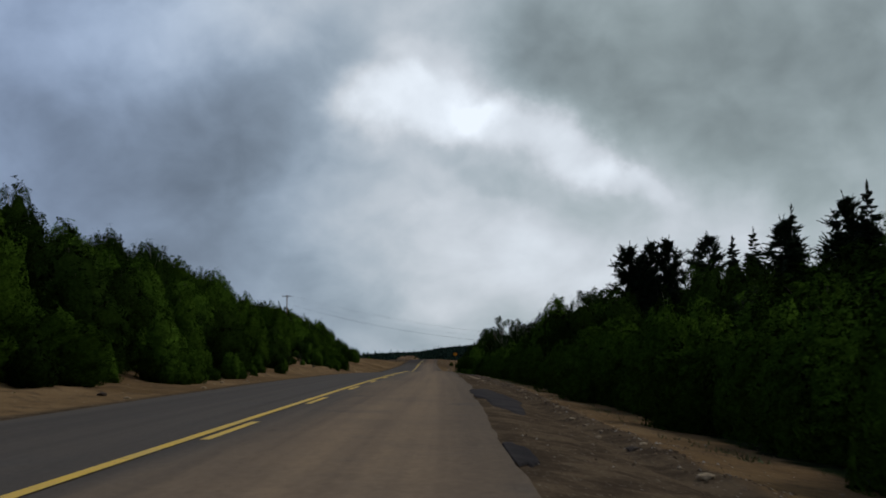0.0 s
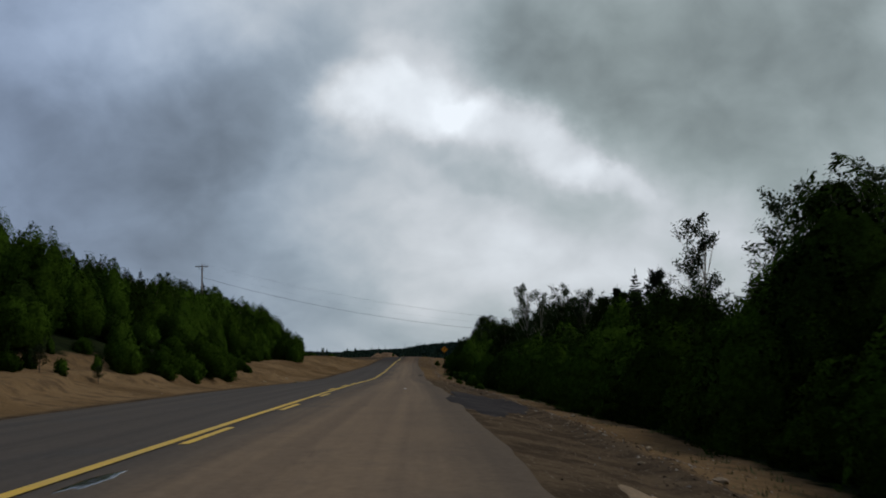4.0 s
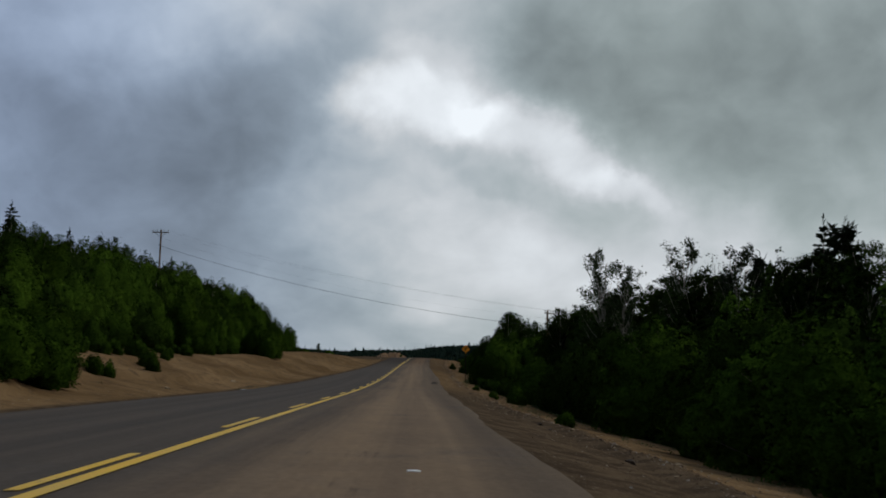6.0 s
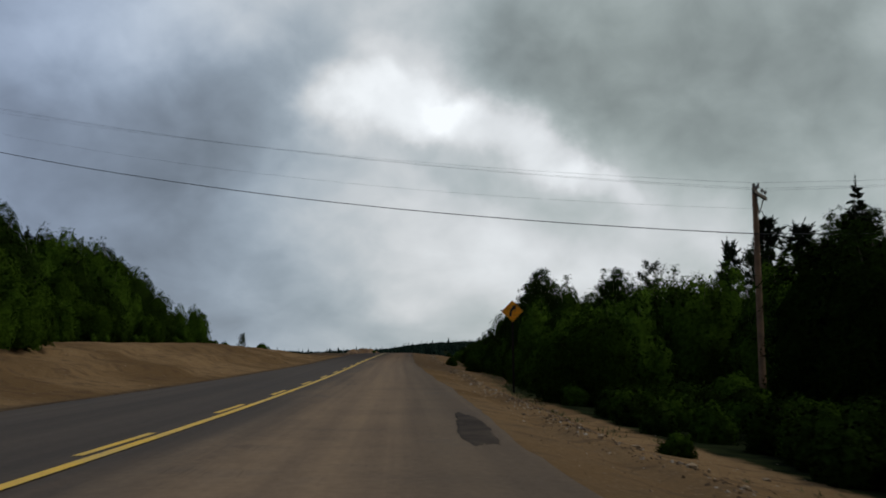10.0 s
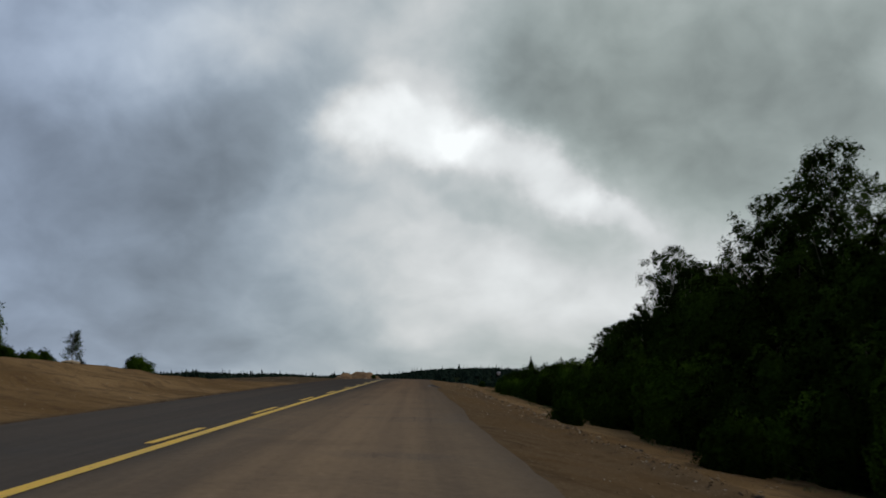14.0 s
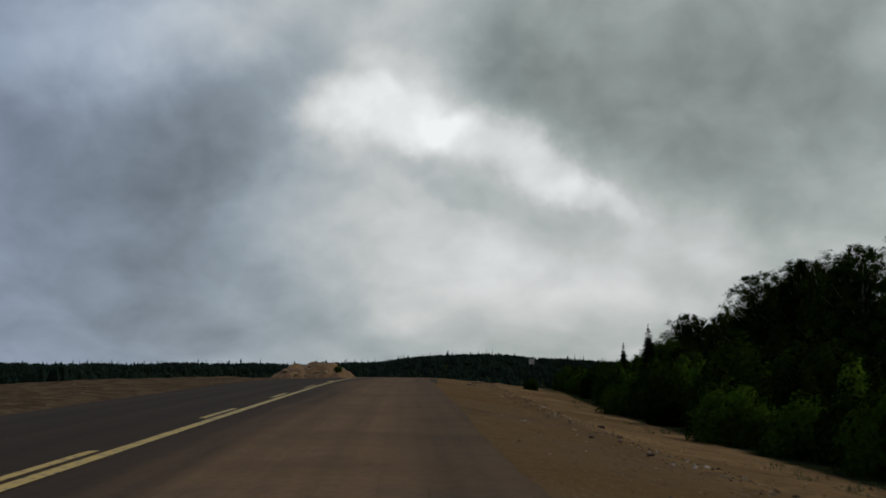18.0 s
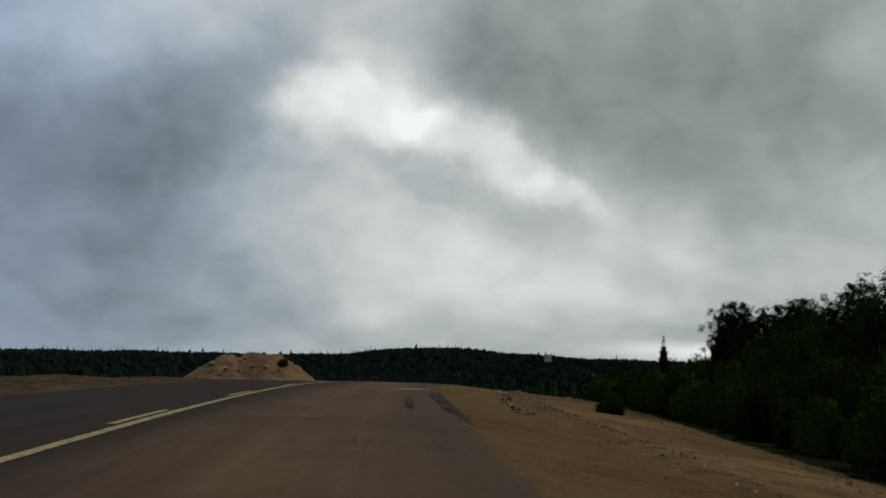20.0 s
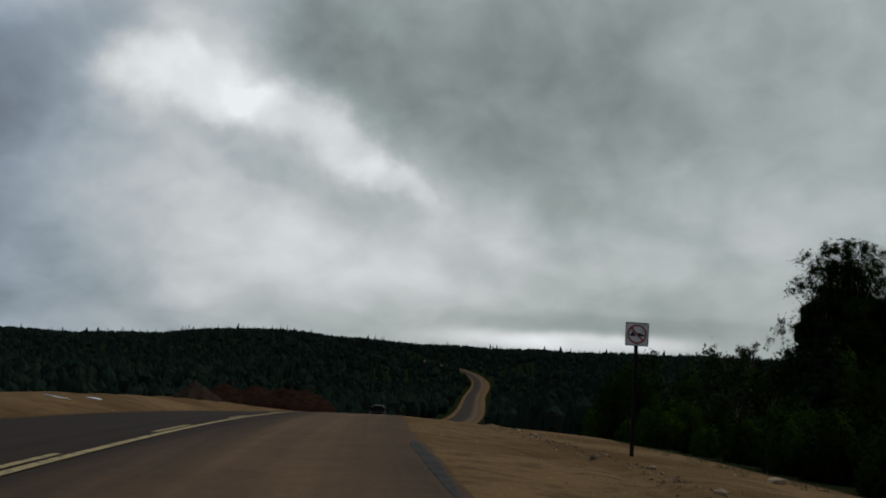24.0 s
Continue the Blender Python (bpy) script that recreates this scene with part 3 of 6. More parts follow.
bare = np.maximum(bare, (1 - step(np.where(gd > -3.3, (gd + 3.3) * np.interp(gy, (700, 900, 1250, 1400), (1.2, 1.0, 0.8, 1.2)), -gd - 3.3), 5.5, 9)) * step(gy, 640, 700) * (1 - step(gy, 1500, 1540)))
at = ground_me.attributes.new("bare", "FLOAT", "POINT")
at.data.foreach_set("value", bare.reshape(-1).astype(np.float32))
dirt = np.where(gd > -3, np.interp(gy, (0, 120, 140, 165, 182, 225, 240, 290, 310, 360, 400), (1.1, 1.1, 0.75, 0.5, 0.35, 0.35, 0.6, 0.5, 0.5, 0.4, 0.3)) * (1 - 0.85 * step((gd - EDGE_R(gy)) / (FOOT_R(gy) - EDGE_R(gy)), 0.40, 0.72)), np.maximum(0.9 * (1 - step(EDGE_L(gy) - gd, 0.1, 1.6)), 0.85 * step(gy, 288, 310) * (1 - step(gy, 395, 415))))
at = ground_me.attributes.new("dirt", "FLOAT", "POINT")
at.data.foreach_set("value", dirt.reshape(-1).astype(np.float32))
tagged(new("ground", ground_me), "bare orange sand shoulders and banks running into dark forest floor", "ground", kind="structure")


def ribbon(name, ys, left, right, lift, mat, cross=2, parent=None, label=""):
    """A strip that follows the road between two offsets, with a uv map in metres."""
    ys = np.asarray(ys, float)
    verts, uvs, faces = [], [], []
    for y in ys:
        lo, hi = float(left(y)), float(right(y))
        for k in range(cross + 1):
            d = lo + (hi - lo) * k / cross
            verts.append((float(RX(y)) + d, y, float(RZ(y)) - 0.018 * abs(d - CENTRE) + lift))
            uvs.append((d, y))
    c = cross + 1
    for j in range(len(ys) - 1):
        for k in range(cross):
            faces.append((j * c + k, j * c + k + 1, (j + 1) * c + k + 1, (j + 1) * c + k))
    me = mesh_of(name, verts, faces, mat, True)
    layer = me.uv_layers.new(name="along")
    for loop in me.loops:
        layer.data[loop.index].uv = uvs[loop.vertex_index]
    ob = new(name, me)
    ob.parent = parent
    if label:
        ob["label"] = label
    return ob


rag = random.Random(4)
jag_r = {}
for k in range(-40, 1200):
    jag_r[k] = rag.uniform(-0.03, 0.03) + 0.08 * math.sin(k * 0.31) * math.sin(k * 0.113 + 1)

JAG_Y, JAG = sorted(jag_r), [jag_r[k] for k in sorted(jag_r)]


def ragged_r(y):
    return float(EDGE_R(y)) + float(np.interp(y, JAG_Y, JAG))


def ragged_l(y):
    return float(EDGE_L(y)) - 0.6 * float(np.interp(y + 7, JAG_Y, JAG))


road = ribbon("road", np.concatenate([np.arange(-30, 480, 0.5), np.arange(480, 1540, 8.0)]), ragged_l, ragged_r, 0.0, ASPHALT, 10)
tagged(road, "worn two-lane asphalt road dusted with brown sand along a ragged edge", "road", kind="structure")
PAINTED = lambda y: CENTRE + float(np.interp(y, (195, 235, 300, 345, 400), (0.0, 0.16, 0.16, 0.0, -0.06)))
solid = ribbon("centre_line", np.arange(-12, 470, 1.0), lambda y: PAINTED(y) - 0.08, lambda y: PAINTED(y) + 0.08, 0.006, PAINT, 1, road, "worn solid yellow centre line")
for k in range(-2, 49):
    y0 = 1.0083 * float(np.interp(k, (-2, 0, 9, 11, 31, 40, 48), (-5.9, 12.7, 96.5, 113.2, 282.8, 368.8, 441.4)))
    side = 0.25 if k < 10 else -0.25
    ribbon("dash", np.linspace(y0, y0 + 3.4, 5), lambda v, s=side: PAINTED(v) + s - 0.065, lambda v, s=side: PAINTED(v) + s + 0.065, 0.006, PAINT, 1, road)


# ---- plants ----
def leaves(rng, centres, per, spread, size, flat=0.35, stretch=1.0, heart=None):
    """Small leaf quads scattered round clump centres: vertices and faces."""
    c = np.repeat(np.asarray(centres, float), per, axis=0)
    n = len(c)
    p = c + rng.normal(0, 1, (n, 3)) * np.asarray(spread)
    nor = rng.normal(0, 1, (n, 3)) + np.array([0, 0, flat * 2])
    if heart is not None:
        # leaves turn their faces outwards, as they do to the light
        out = (c - np.asarray(heart)) * np.array([1, 1, 0.8])
        out /= np.linalg.norm(out, axis=1, keepdims=True) + 1e-9
        tuft = (p - c) / np.asarray(spread)
        nor = 0.9 * out + 0.35 * tuft + 0.45 * rng.normal(0, 1, (n, 3)) + np.array([0, 0, 0.35])
    nor /= np.linalg.norm(nor, axis=1, keepdims=True)
    ref = rng.normal(0, 1, (n, 3))
    u = np.cross(nor, ref)
    u /= np.linalg.norm(u, axis=1, keepdims=True) + 1e-9
    v = np.cross(nor, u)
    s = size * rng.uniform(0.6, 1.35, (n, 1))
    a, b = u * s * stretch, v * s * 0.62
    verts = np.stack([p - a, p + b, p + a - b], 1).reshape(-1, 3)
    faces = np.arange(3 * n).reshape(n, 3)
    return verts, faces


def trunk_mesh(rng, height, r, limbs, mat, lean=0.04, name="trunk"):
    """A tapered, slightly bent trunk with limbs that reach the given points."""
    pts, rad = [], []
    bx, by = rng.normal(0, lean, 2)
    for k in range(7):
        f = k / 6
        pts.append((bx * height * f * f + 0.02 * math.sin(5 * f), by * height * f * f, height * f * 0.96 - 0.25))
        rad.append(r * (1 - 0.88 * f) * (1.25 if k == 0 else 1.0))
    verts, faces = tube(pts, rad, 7)
    for tip in limbs:
        f = min(0.92, max(0.08, (tip[2] / height) * 0.78))
        base = Vector((bx * height * f * f, by * height * f * f, height * f * 0.96 - 0.25))
        tip = Vector(tip)
        mid = base.lerp(tip, 0.55) + Vector((0, 0, -0.06 * (tip - base).length))
        v2, f2 = tube([base, mid, tip], [r * 0.38 * (1 - 0.7 * f), r * 0.22 * (1 - 0.6 * f), r * 0.06], 4)
        o = len(verts)
        verts += v2
        faces += [tuple(i + o for i in q) for q in f2]
    return mesh_of(name, verts, faces, mat, True)


def plant(name, label, category, group, trunk_me, crown_me):
    e = thing(name, label, category, group)
    for nm, me in (("trunk", trunk_me), ("crown", crown_me)):
        ob = new(nm, me)
        ob.parent = e
    return e


ICO_V = np.array([(0, 0, 1)] + [(0.894 * math.cos(k * 1.2566), 0.894 * math.sin(k * 1.2566), 0.447) for k in range(5)] + [(0.894 * math.cos(k * 1.2566 + 0.628), 0.894 * math.sin(k * 1.2566 + 0.628), -0.447) for k in range(5)] + [(0, 0, -1)])
ICO_F = np.array([(0, 1 + k, 1 + (k + 1) % 5) for k in range(5)] + [(1 + k, 6 + k, 1 + (k + 1) % 5) for k in range(5)] + [(1 + (k + 1) % 5, 6 + k, 6 + (k + 1) % 5) for k in range(5)] + [(11, 6 + (k + 1) % 5, 6 + k) for k in range(5)])


def unit(v):
    return v / (np.linalg.norm(v, axis=-1, keepdims=True) + 1e-9)


def tufts(rng, centres, radii, per, leaf, heart, core=0.78, slender=1.0, rough=0.22):
    """Leaf clumps: each a rough twig-and-leaf heart wrapped in small leaves that face outwards."""
    c, r = np.asarray(centres, float), np.asarray(radii, float)[:, None]
    n = len(c)
    out = unit((c - np.asarray(heart)) * np.array([1, 1, 0.7]))
    # hearts
    hv = c[:, None, :] + ICO_V[None] * np.array([1, 1, 0.9]) * r[:, None] * core * rng.uniform(0.72, 1.18, (n, 12, 1))
    hn = unit(0.35 * ICO_V[None] + 0.75 * out[:, None] + np.array([0, 0, 0.12]))
    hf = (ICO_F[None] + 12 * np.arange(n)[:, None, None]).reshape(-1, 3)
    # leaves
    u = unit(rng.normal(0, 1, (n, per, 3)) + 0.35 * out[:, None])
    p = (c[:, None] + u * r[:, None] * rng.uniform(0.60, 1.35, (n, per, 1))).reshape(-1, 3)
    nor = unit(0.35 * u + 0.75 * out[:, None] + np.array([0, 0, 0.12]) + rough * rng.normal(0, 1, (n, per, 3))).reshape(-1, 3)
    face = unit(nor + 0.45 * rng.normal(0, 1, nor.shape))
    s = unit(np.cross(face, rng.normal(0, 1, face.shape)))
    q = np.cross(face, s)
    k = leaf * rng.uniform(0.6, 1.35, (len(p), 1))
    lv = np.stack([p - s * k * slender, p + s * k * slender - q * k * 0.3, p + q * k * 0.75], 1)
    g = np.cross(lv[:, 1] - lv[:, 0], lv[:, 2] - lv[:, 0])
    turn = (g * nor).sum(1) < 0
    lv[turn] = lv[turn][:, ::-1]
    verts = np.concatenate([hv.reshape(-1, 3), lv.reshape(-1, 3)])
    norms = np.concatenate([hn.reshape(-1, 3), np.repeat(nor, 3, axis=0)])
    faces = np.concatenate([hf, 12 * n + np.arange(3 * len(p)).reshape(-1, 3)])
    return verts, faces, norms


def crown_of(verts, faces, norms, mat, dense):
    """One crown mesh: open leaf sprays in the first material, the dense inside in the second."""
    me = mesh_of("crown", verts.tolist(), faces.tolist(), mat[0], True)
    me.materials.append(mat[1])
    me.polygons.foreach_set("material_index", [int(k) for k in dense])
    me.normals_split_custom_set_from_vertices([tuple(v) for v in norms])
    return me


def broadleaf(seed, height, radius, lobes, clumps, per, leaf, size, mat, bark, low=0.05, spread=0.5, spire=1, shell=190, spray=0.30, even=0.50):
    """A leafy tree or bush: several egg-shaped boughs of leaf clumps, each with its own pointed top."""
    rng = np.random.default_rng(seed)
    centres, radii, hv, hn, hf, solid_faces = [], [], [], [], [], []
    a0 = rng.uniform(0, 6.28)
    for k in range(lobes):
        ang = a0 + 2 * math.pi * k / max(1, lobes - 1) + rng.normal(0, 0.3)
        off = 0.0 if k == 0 else radius * spread * rng.uniform(0.7, 1.2)
        top = height * (1.0 if k == 0 else rng.uniform(even, 0.95))
        wide = radius * (0.62 if k == 0 else rng.uniform(0.42, 0.62))
        ox, oy, z0 = off * math.cos(ang), off * math.sin(ang), low * height * rng.uniform(0.6, 1.3)
        ph = rng.uniform(0, 6.28, 3)

        def reach(f, t):
            lump = 1 + 0.16 * math.sin(2 * t + ph[0] + 4 * f) + 0.13 * math.sin(5 * f * 3.1 + 3 * t + ph[1]) + 0.08 * math.sin(7 * t + 13 * f + ph[2])
            return wide * math.sqrt(max(0.05, 1 - ((f - 0.42) / 0.63) ** 2)) * (1.08 - 0.22 * f) * lump

        # a dense inner mass, and round it an open coat of leaves, ragged at the scale of its twigs
        for rings, sides, lo, hi, lift_, dense in ((7, 8, 0.50, 0.72, 0.90, True), (10, 11, 0.74, 1.06, 1.0, False)):
            o = len(hv)
            for i in range(rings + 1):
                f = i / rings
                for j in range(sides):
                    t = 2 * math.pi * (j + 0.5 * (i % 2) + rng.uniform(-0.3, 0.3)) / sides
                    q = reach(f, t) * rng.uniform(lo, hi)
                    hv.append((ox + q * math.cos(t), oy + q * math.sin(t), z0 + (top * lift_ - z0) * min(1.0, f + rng.normal(0, 0.03)) * (1.0 if i < rings else rng.uniform(0.9, 1.02))))
                    hn.append(tuple(unit(np.array([hv[-1][0], hv[-1][1], 0.7 * (hv[-1][2] - 0.34 * height) + 0.12]) + 0.4 * radius * np.array([math.cos(t), math.sin(t), 0.6 * f]) + 0.12 * radius * rng.normal(0, 1, 3))))
            for i in range(rings):
                for j in range(sides):
                    p, q = o + i * sides + j, o + i * sides + (j + 1) % sides
                    hf += [(p, q, q + sides), (p, q + sides, p + sides)]
                    solid_faces += [dense, dense]
        # the shell of leaf sprays
        for j in range(shell):
            f, t = 1.05 * rng.uniform(0.0, 1.0) ** 0.75, rng.uniform(0, 6.28)
            q = reach(min(f, 1.0), t) * (rng.uniform(0.80, 1.18) if f < 0.85 else 1.1 * rng.uniform(0, 1) ** 0.6) * (1.0 if f < 1 else rng.uniform(0.1, 1.0))
            c = np.array([ox + q * math.cos(t), oy + q * math.sin(t), z0 + (top - z0) * f])
            n_ = unit(np.array([c[0], c[1], 0.7 * (c[2] - 0.34 * height) + 0.12]) + 0.4 * radius * np.array([math.cos(t), math.sin(t), 0.8 * f]) + 0.22 * radius * rng.normal(0, 1, 3))
            face = unit(n_ + 0.45 * rng.normal(0, 1, 3))
            u_ = unit(np.cross(face, rng.normal(0, 1, 3)))
            w_ = np.cross(face, u_)
            k_ = spray * rng.uniform(0.35, 0.85)
            tri = [c - u_ * k_, c + u_ * k_ - w_ * k_ * 0.3, c + w_ * k_ * 0.8]
            if np.dot(np.cross(tri[1] - tri[0], tri[2] - tri[0]), n_) < 0:
                tri.reverse()
            hf.append((len(hv), len(hv) + 1, len(hv) + 2))
            solid_faces.append(False)
            hv += [tuple(v) for v in tri]
            hn += [tuple(n_)] * 3
        for j in range(clumps):
            f = 0.05 + 0.78 * (j + rng.uniform()) / clumps
            t = rng.uniform(0, 6.28)
            rr = reach(f, t) * rng.uniform(0.65, 0.98)
            centres.append((ox + rr * math.cos(t), oy + rr * math.sin(t), z0 + (top - z0) * f))
            radii.append(size * rng.uniform(0.65, 1.2) * (1.08 - 0.4 * f))
        for j in range(spire):
            t, q = rng.uniform(0, 6.28), rng.uniform(0.0, 0.25) * wide
            centres.append((ox + q * math.cos(t), oy + q * math.sin(t), top * rng.uniform(0.955, 1.0)))
            radii.append(size * rng.uniform(0.3, 0.5))
    v, f, nn = tufts(rng, centres, radii, per, leaf, (0, 0, height * 0.34))
    f = np.concatenate([f, np.array(hf) + len(v)])
    v, nn = np.concatenate([v, np.array(hv)]), np.concatenate([nn, np.array(hn)])
    pick = [centres[i] for i in rng.permutation(len(centres))[:9]]
    return trunk_mesh(rng, height, 0.016 * height + 0.015, pick, bark), crown_of(v, f, nn, mat, [False] * (len(f) - len(hf)) + solid_faces)


def airy(seed, height, radius, clumps, per, leaf, mat, bark):
    """A thin aspen: bare lower stem, few upright limbs, sparse leaves with much sky between."""
    rng = np.random.default_rng(seed)
    centres, limbs = [], []
    for k in range(clumps):
        f = 0.42 + 0.58 * (k + rng.uniform(0, 1)) / clumps
        ang = rng.uniform(0, 2 * math.pi)
        reach = radius * (1.15 - 0.75 * f) * rng.uniform(0.5, 1.2)
        tip = np.array([reach * math.cos(ang), reach * math.sin(ang), height * f])
        limbs.append(tip.tolist())
        for j in range(4):
            g = 0.45 + 0.55 * j / 3
            centres.append((tip[0] * g, tip[1] * g, tip[2] - (1 - g) * reach * 0.7))
    v, f = leaves(rng, centres, per, (0.12, 0.12, 0.13), leaf)
    return trunk_mesh(rng, height, 0.010 * height + 0.02, limbs, bark, 0.03), mesh_of("crown", v, f, mat)


def clumpy(seed, height, radius, mat, bark, bare=0.10, fill=0.34, ends=230):
    """A poplar whose leaves stand in many separate clumps on rising limbs, with sky between them at the top."""
    rng = np.random.default_rng(seed)
    centres, radii, limbs = [], [], []
    ph = rng.uniform(0, 6.28, 2)

    def full(f, t):
        return radius * math.sqrt(max(0.0, 1 - ((f - 0.42) / 0.60) ** 2)) * (1 + 0.20 * math.sin(3 * t + 9 * f + ph[0]) + 0.14 * math.sin(14 * f + 2 * t + ph[1]))

    # the closed inside
    for k in range(80):
        f, t = bare + 0.06 + (0.86 - bare) * k / 80, 2.4 * k
        q = full(f, t) * rng.uniform(0.25, 0.62)
        centres.append((q * math.cos(t), q * math.sin(t), height * f))
        radii.append(fill * full(f, t) * rng.uniform(0.6, 1.0) + 0.16)
    # leaf clumps on the ends of the limbs
    for k in range(ends):
        f = bare + (1.0 - bare) * ((k + rng.uniform()) / ends) ** 0.85
        t = rng.uniform(0, 6.28)
        q = full(f, t) * rng.uniform(0.55, 1.10)
        tip = (q * math.cos(t), q * math.sin(t), height * f)
        centres.append(tip)
        radii.append(0.034 * height * rng.uniform(0.6, 1.3) * (1.1 - 0.35 * f))
        if k % 9 == 0:
            limbs.append(tip)
    for k in range(6):
        centres.append((rng.normal(0, 0.10), rng.normal(0, 0.10), height * (0.93 + 0.014 * k)))
        radii.append(0.020 * height)
    v, f, nn = tufts(rng, centres, radii, 20, 0.13, (0, 0, height * 0.34), 0.66)
    inner = 20 * 50
    return trunk_mesh(rng, height, 0.011 * height + 0.02, limbs, bark, 0.02), crown_of(v, f, nn, mat, [k < inner for k in range(len(f))])


def boughs(rng, rows, width):
    """Needle fans: each bough is a spine of narrow blades that point outwards; rows are (base, tip)."""
    verts, faces = [], []
    for base, tip in rows:
        base, tip = np.asarray(base, float), np.asarray(tip, float)
        ahead = tip - base
        far = np.linalg.norm(ahead)
        side = unit(np.cross(ahead, (0, 0, 1.0)) + 1e-6)
        for k in range(7):
            g = 0.15 + 0.85 * k / 6
            p = base + ahead * g
            swing = (1 if k % 2 else -1) * rng.uniform(0.35, 0.9) * (0.25 if k == 6 else 1.0)
            way = unit(unit(ahead) + side * swing + np.array([0, 0, rng.normal(0.12, 0.25)]))
            size = far * rng.uniform(0.24, 0.40) * (1.15 - 0.45 * g) + 0.08
            flat = unit(np.cross(way, (rng.normal(0, 0.5), rng.normal(0, 0.5), 1.0)))
            o = len(verts)
            verts += [tuple(p - flat * width), tuple(p + flat * width), tuple(p + way * size)]
            faces.append((o, o + 1, o + 2))
            drop = np.array([0, 0, -0.9 * width])
            verts += [tuple(p + drop), tuple(p - drop), tuple(p + way * size * 0.9)]
            faces.append((o + 3, o + 4, o + 5))
    return verts, faces


def conifer(seed, height, radius, mat, bark, droop=0.28, skirt=0.05):
    """A spruce: whorls of drooping boughs round a dark heart, and a thin leader."""
    rng = np.random.default_rng(seed)
    rows, centres, radii = [], [], []
    z = skirt * height
    while z < height * 0.985:
        f = z / height
        reach = radius * ((1 - f) ** 0.85) * rng.uniform(0.75, 1.15) + 0.10
        n = max(4, int(6 * (1 - f) + 4))
        a0 = rng.uniform(0, 6.28)
        for k in range(n):
            ang = a0 + 2 * math.pi * k / n + rng.normal(0, 0.2)
            rr = reach * rng.uniform(0.7, 1.2)
            zz = z + rng.normal(0, 0.16) * height / 9.0
            rows.append(((0, 0, zz), (rr * math.cos(ang), rr * math.sin(ang), zz - droop * rr * (1.2 - 1.6 * f) * rng.uniform(0.5, 1.5))))
        if f < 0.86:
            for k in range(3):
                t = rng.uniform(0, 6.28)
                centres.append((0.42 * reach * math.cos(t), 0.42 * reach * math.sin(t), z - 0.1 * reach))
                radii.append(0.58 * reach + 0.05)
        z += rng.uniform(0.30, 0.46) * (0.5 + 0.6 * (1 - f)) * height / 9.0
    rows += [((0, 0, height * 0.93), (0, 0, height * 1.02))]
    v1, f1 = boughs(rng, rows, 0.07 * height / 9.0)
    v2, f2, n2 = tufts(rng, centres, radii, 8, 0.13, (0, 0, height * 0.4), 0.8, 1.3)
    v = v2.tolist() + v1
    f = f2.tolist() + [tuple(i + len(v2) for i in q) for q in f1]
    return trunk_mesh(rng, height, 0.012 * height + 0.02, [], bark, 0.01), mesh_of("crown", v, f, mat)


def pine(seed, height, radius, mat, bark):
    """A jack pine: dark ragged crown of rising limbs that end in needle brushes."""
    rng = np.random.default_rng(seed)
    rows, centres, radii, limbs = [], [], [], []
    for k in range(16):
        f = 0.12 + 0.72 * k / 16
        centres.append((rng.normal(0, 0.15), rng.normal(0, 0.15), height * f))
        radii.append(0.55 * radius * (1.03 - f) ** 0.62)
    for k in range(170):
        f = 0.12 + 0.88 * (k + rng.uniform()) / 170
        ang = rng.uniform(0, 6.28)
        reach = radius * (1.02 - f) ** 0.5 * rng.uniform(0.35, 1.1)
        tip = np.array([reach * math.cos(ang), reach * math.sin(ang), height * f])
        limbs.append(tuple(tip))
        centres.append(tuple(tip * (0.72, 0.72, 1) - (0, 0, 0.12 * reach)))
        radii.append(0.36 * rng.uniform(0.7, 1.25) * (1.15 - 0.65 * f))
        for j in range(3):
            w = rng.normal(0, 1, 3) * (1, 1, 0.6) + (0.9 * math.cos(ang), 0.9 * math.sin(ang), 0.75)
            rows.append((tip * (0.8, 0.8, 1) - (0, 0, 0.1), tip + unit(w) * rng.uniform(0.25, 0.50) * (1.2 - 0.5 * f)))
    for j in range(4):
        rows.append(((0, 0, height * (0.90 + 0.03 * j)), (rng.normal(0, 0.2), rng.normal(0, 0.2), height * (0.98 + 0.02 * j))))
    v1, f1 = boughs(rng, rows, 0.034)
    v2, f2, n2 = tufts(rng, centres, radii, 16, 0.14, (0, 0, height * 0.5), 0.7, 1.8)
    v = v2.tolist() + v1
    f = f2.tolist() + [tuple(i + len(v2) for i in q) for q in f1]
    return trunk_mesh(rng, height, 0.013 * height + 0.02, limbs[:30], bark, 0.02), mesh_of("crown", v, f, mat)


KINDS = {}
for k in range(5):
    KINDS.setdefault("birch", []).append(broadleaf(10 + k, 6.0, 1.9, 5, 2, 14, 0.13, 0.36, BIRCH_LEAF, BARK, 0.03, spray=0.30))
for k in range(4):
    KINDS.setdefault("alder", []).append(broadleaf(30 + k, 2.6, 1.5, 5, 2, 14, 0.09, 0.25, ALDER_LEAF, BARK, 0.0, 0.60, 1, spray=0.20))
for k in range(3):
    KINDS.setdefault("willow", []).append(broadleaf(40 + k, 5.0, 2.0, 5, 2, 14, 0.12, 0.34, POPLAR_LEAF, BARK, 0.02, 0.55, 1, 190, 0.28))
for k in range(4):
    KINDS.setdefault("poplar", []).append(broadleaf(50 + k, 8.5, 2.4, 6, 2, 14, 0.16, 0.42, POPLAR_LEAF, PALE_BARK, 0.08, 0.5, 1, 190, 0.34))
for k in range(4):
    KINDS.setdefault("aspen", []).append(airy(70 + k, 8.5, 1.9, 34, 28, 0.075, ASPEN_LEAF, PALE_BARK))
for k in range(3):
    KINDS.setdefault("spruce", []).append(conifer(90 + k, 9.0, 1.6, SPRUCE_LEAF, BARK))
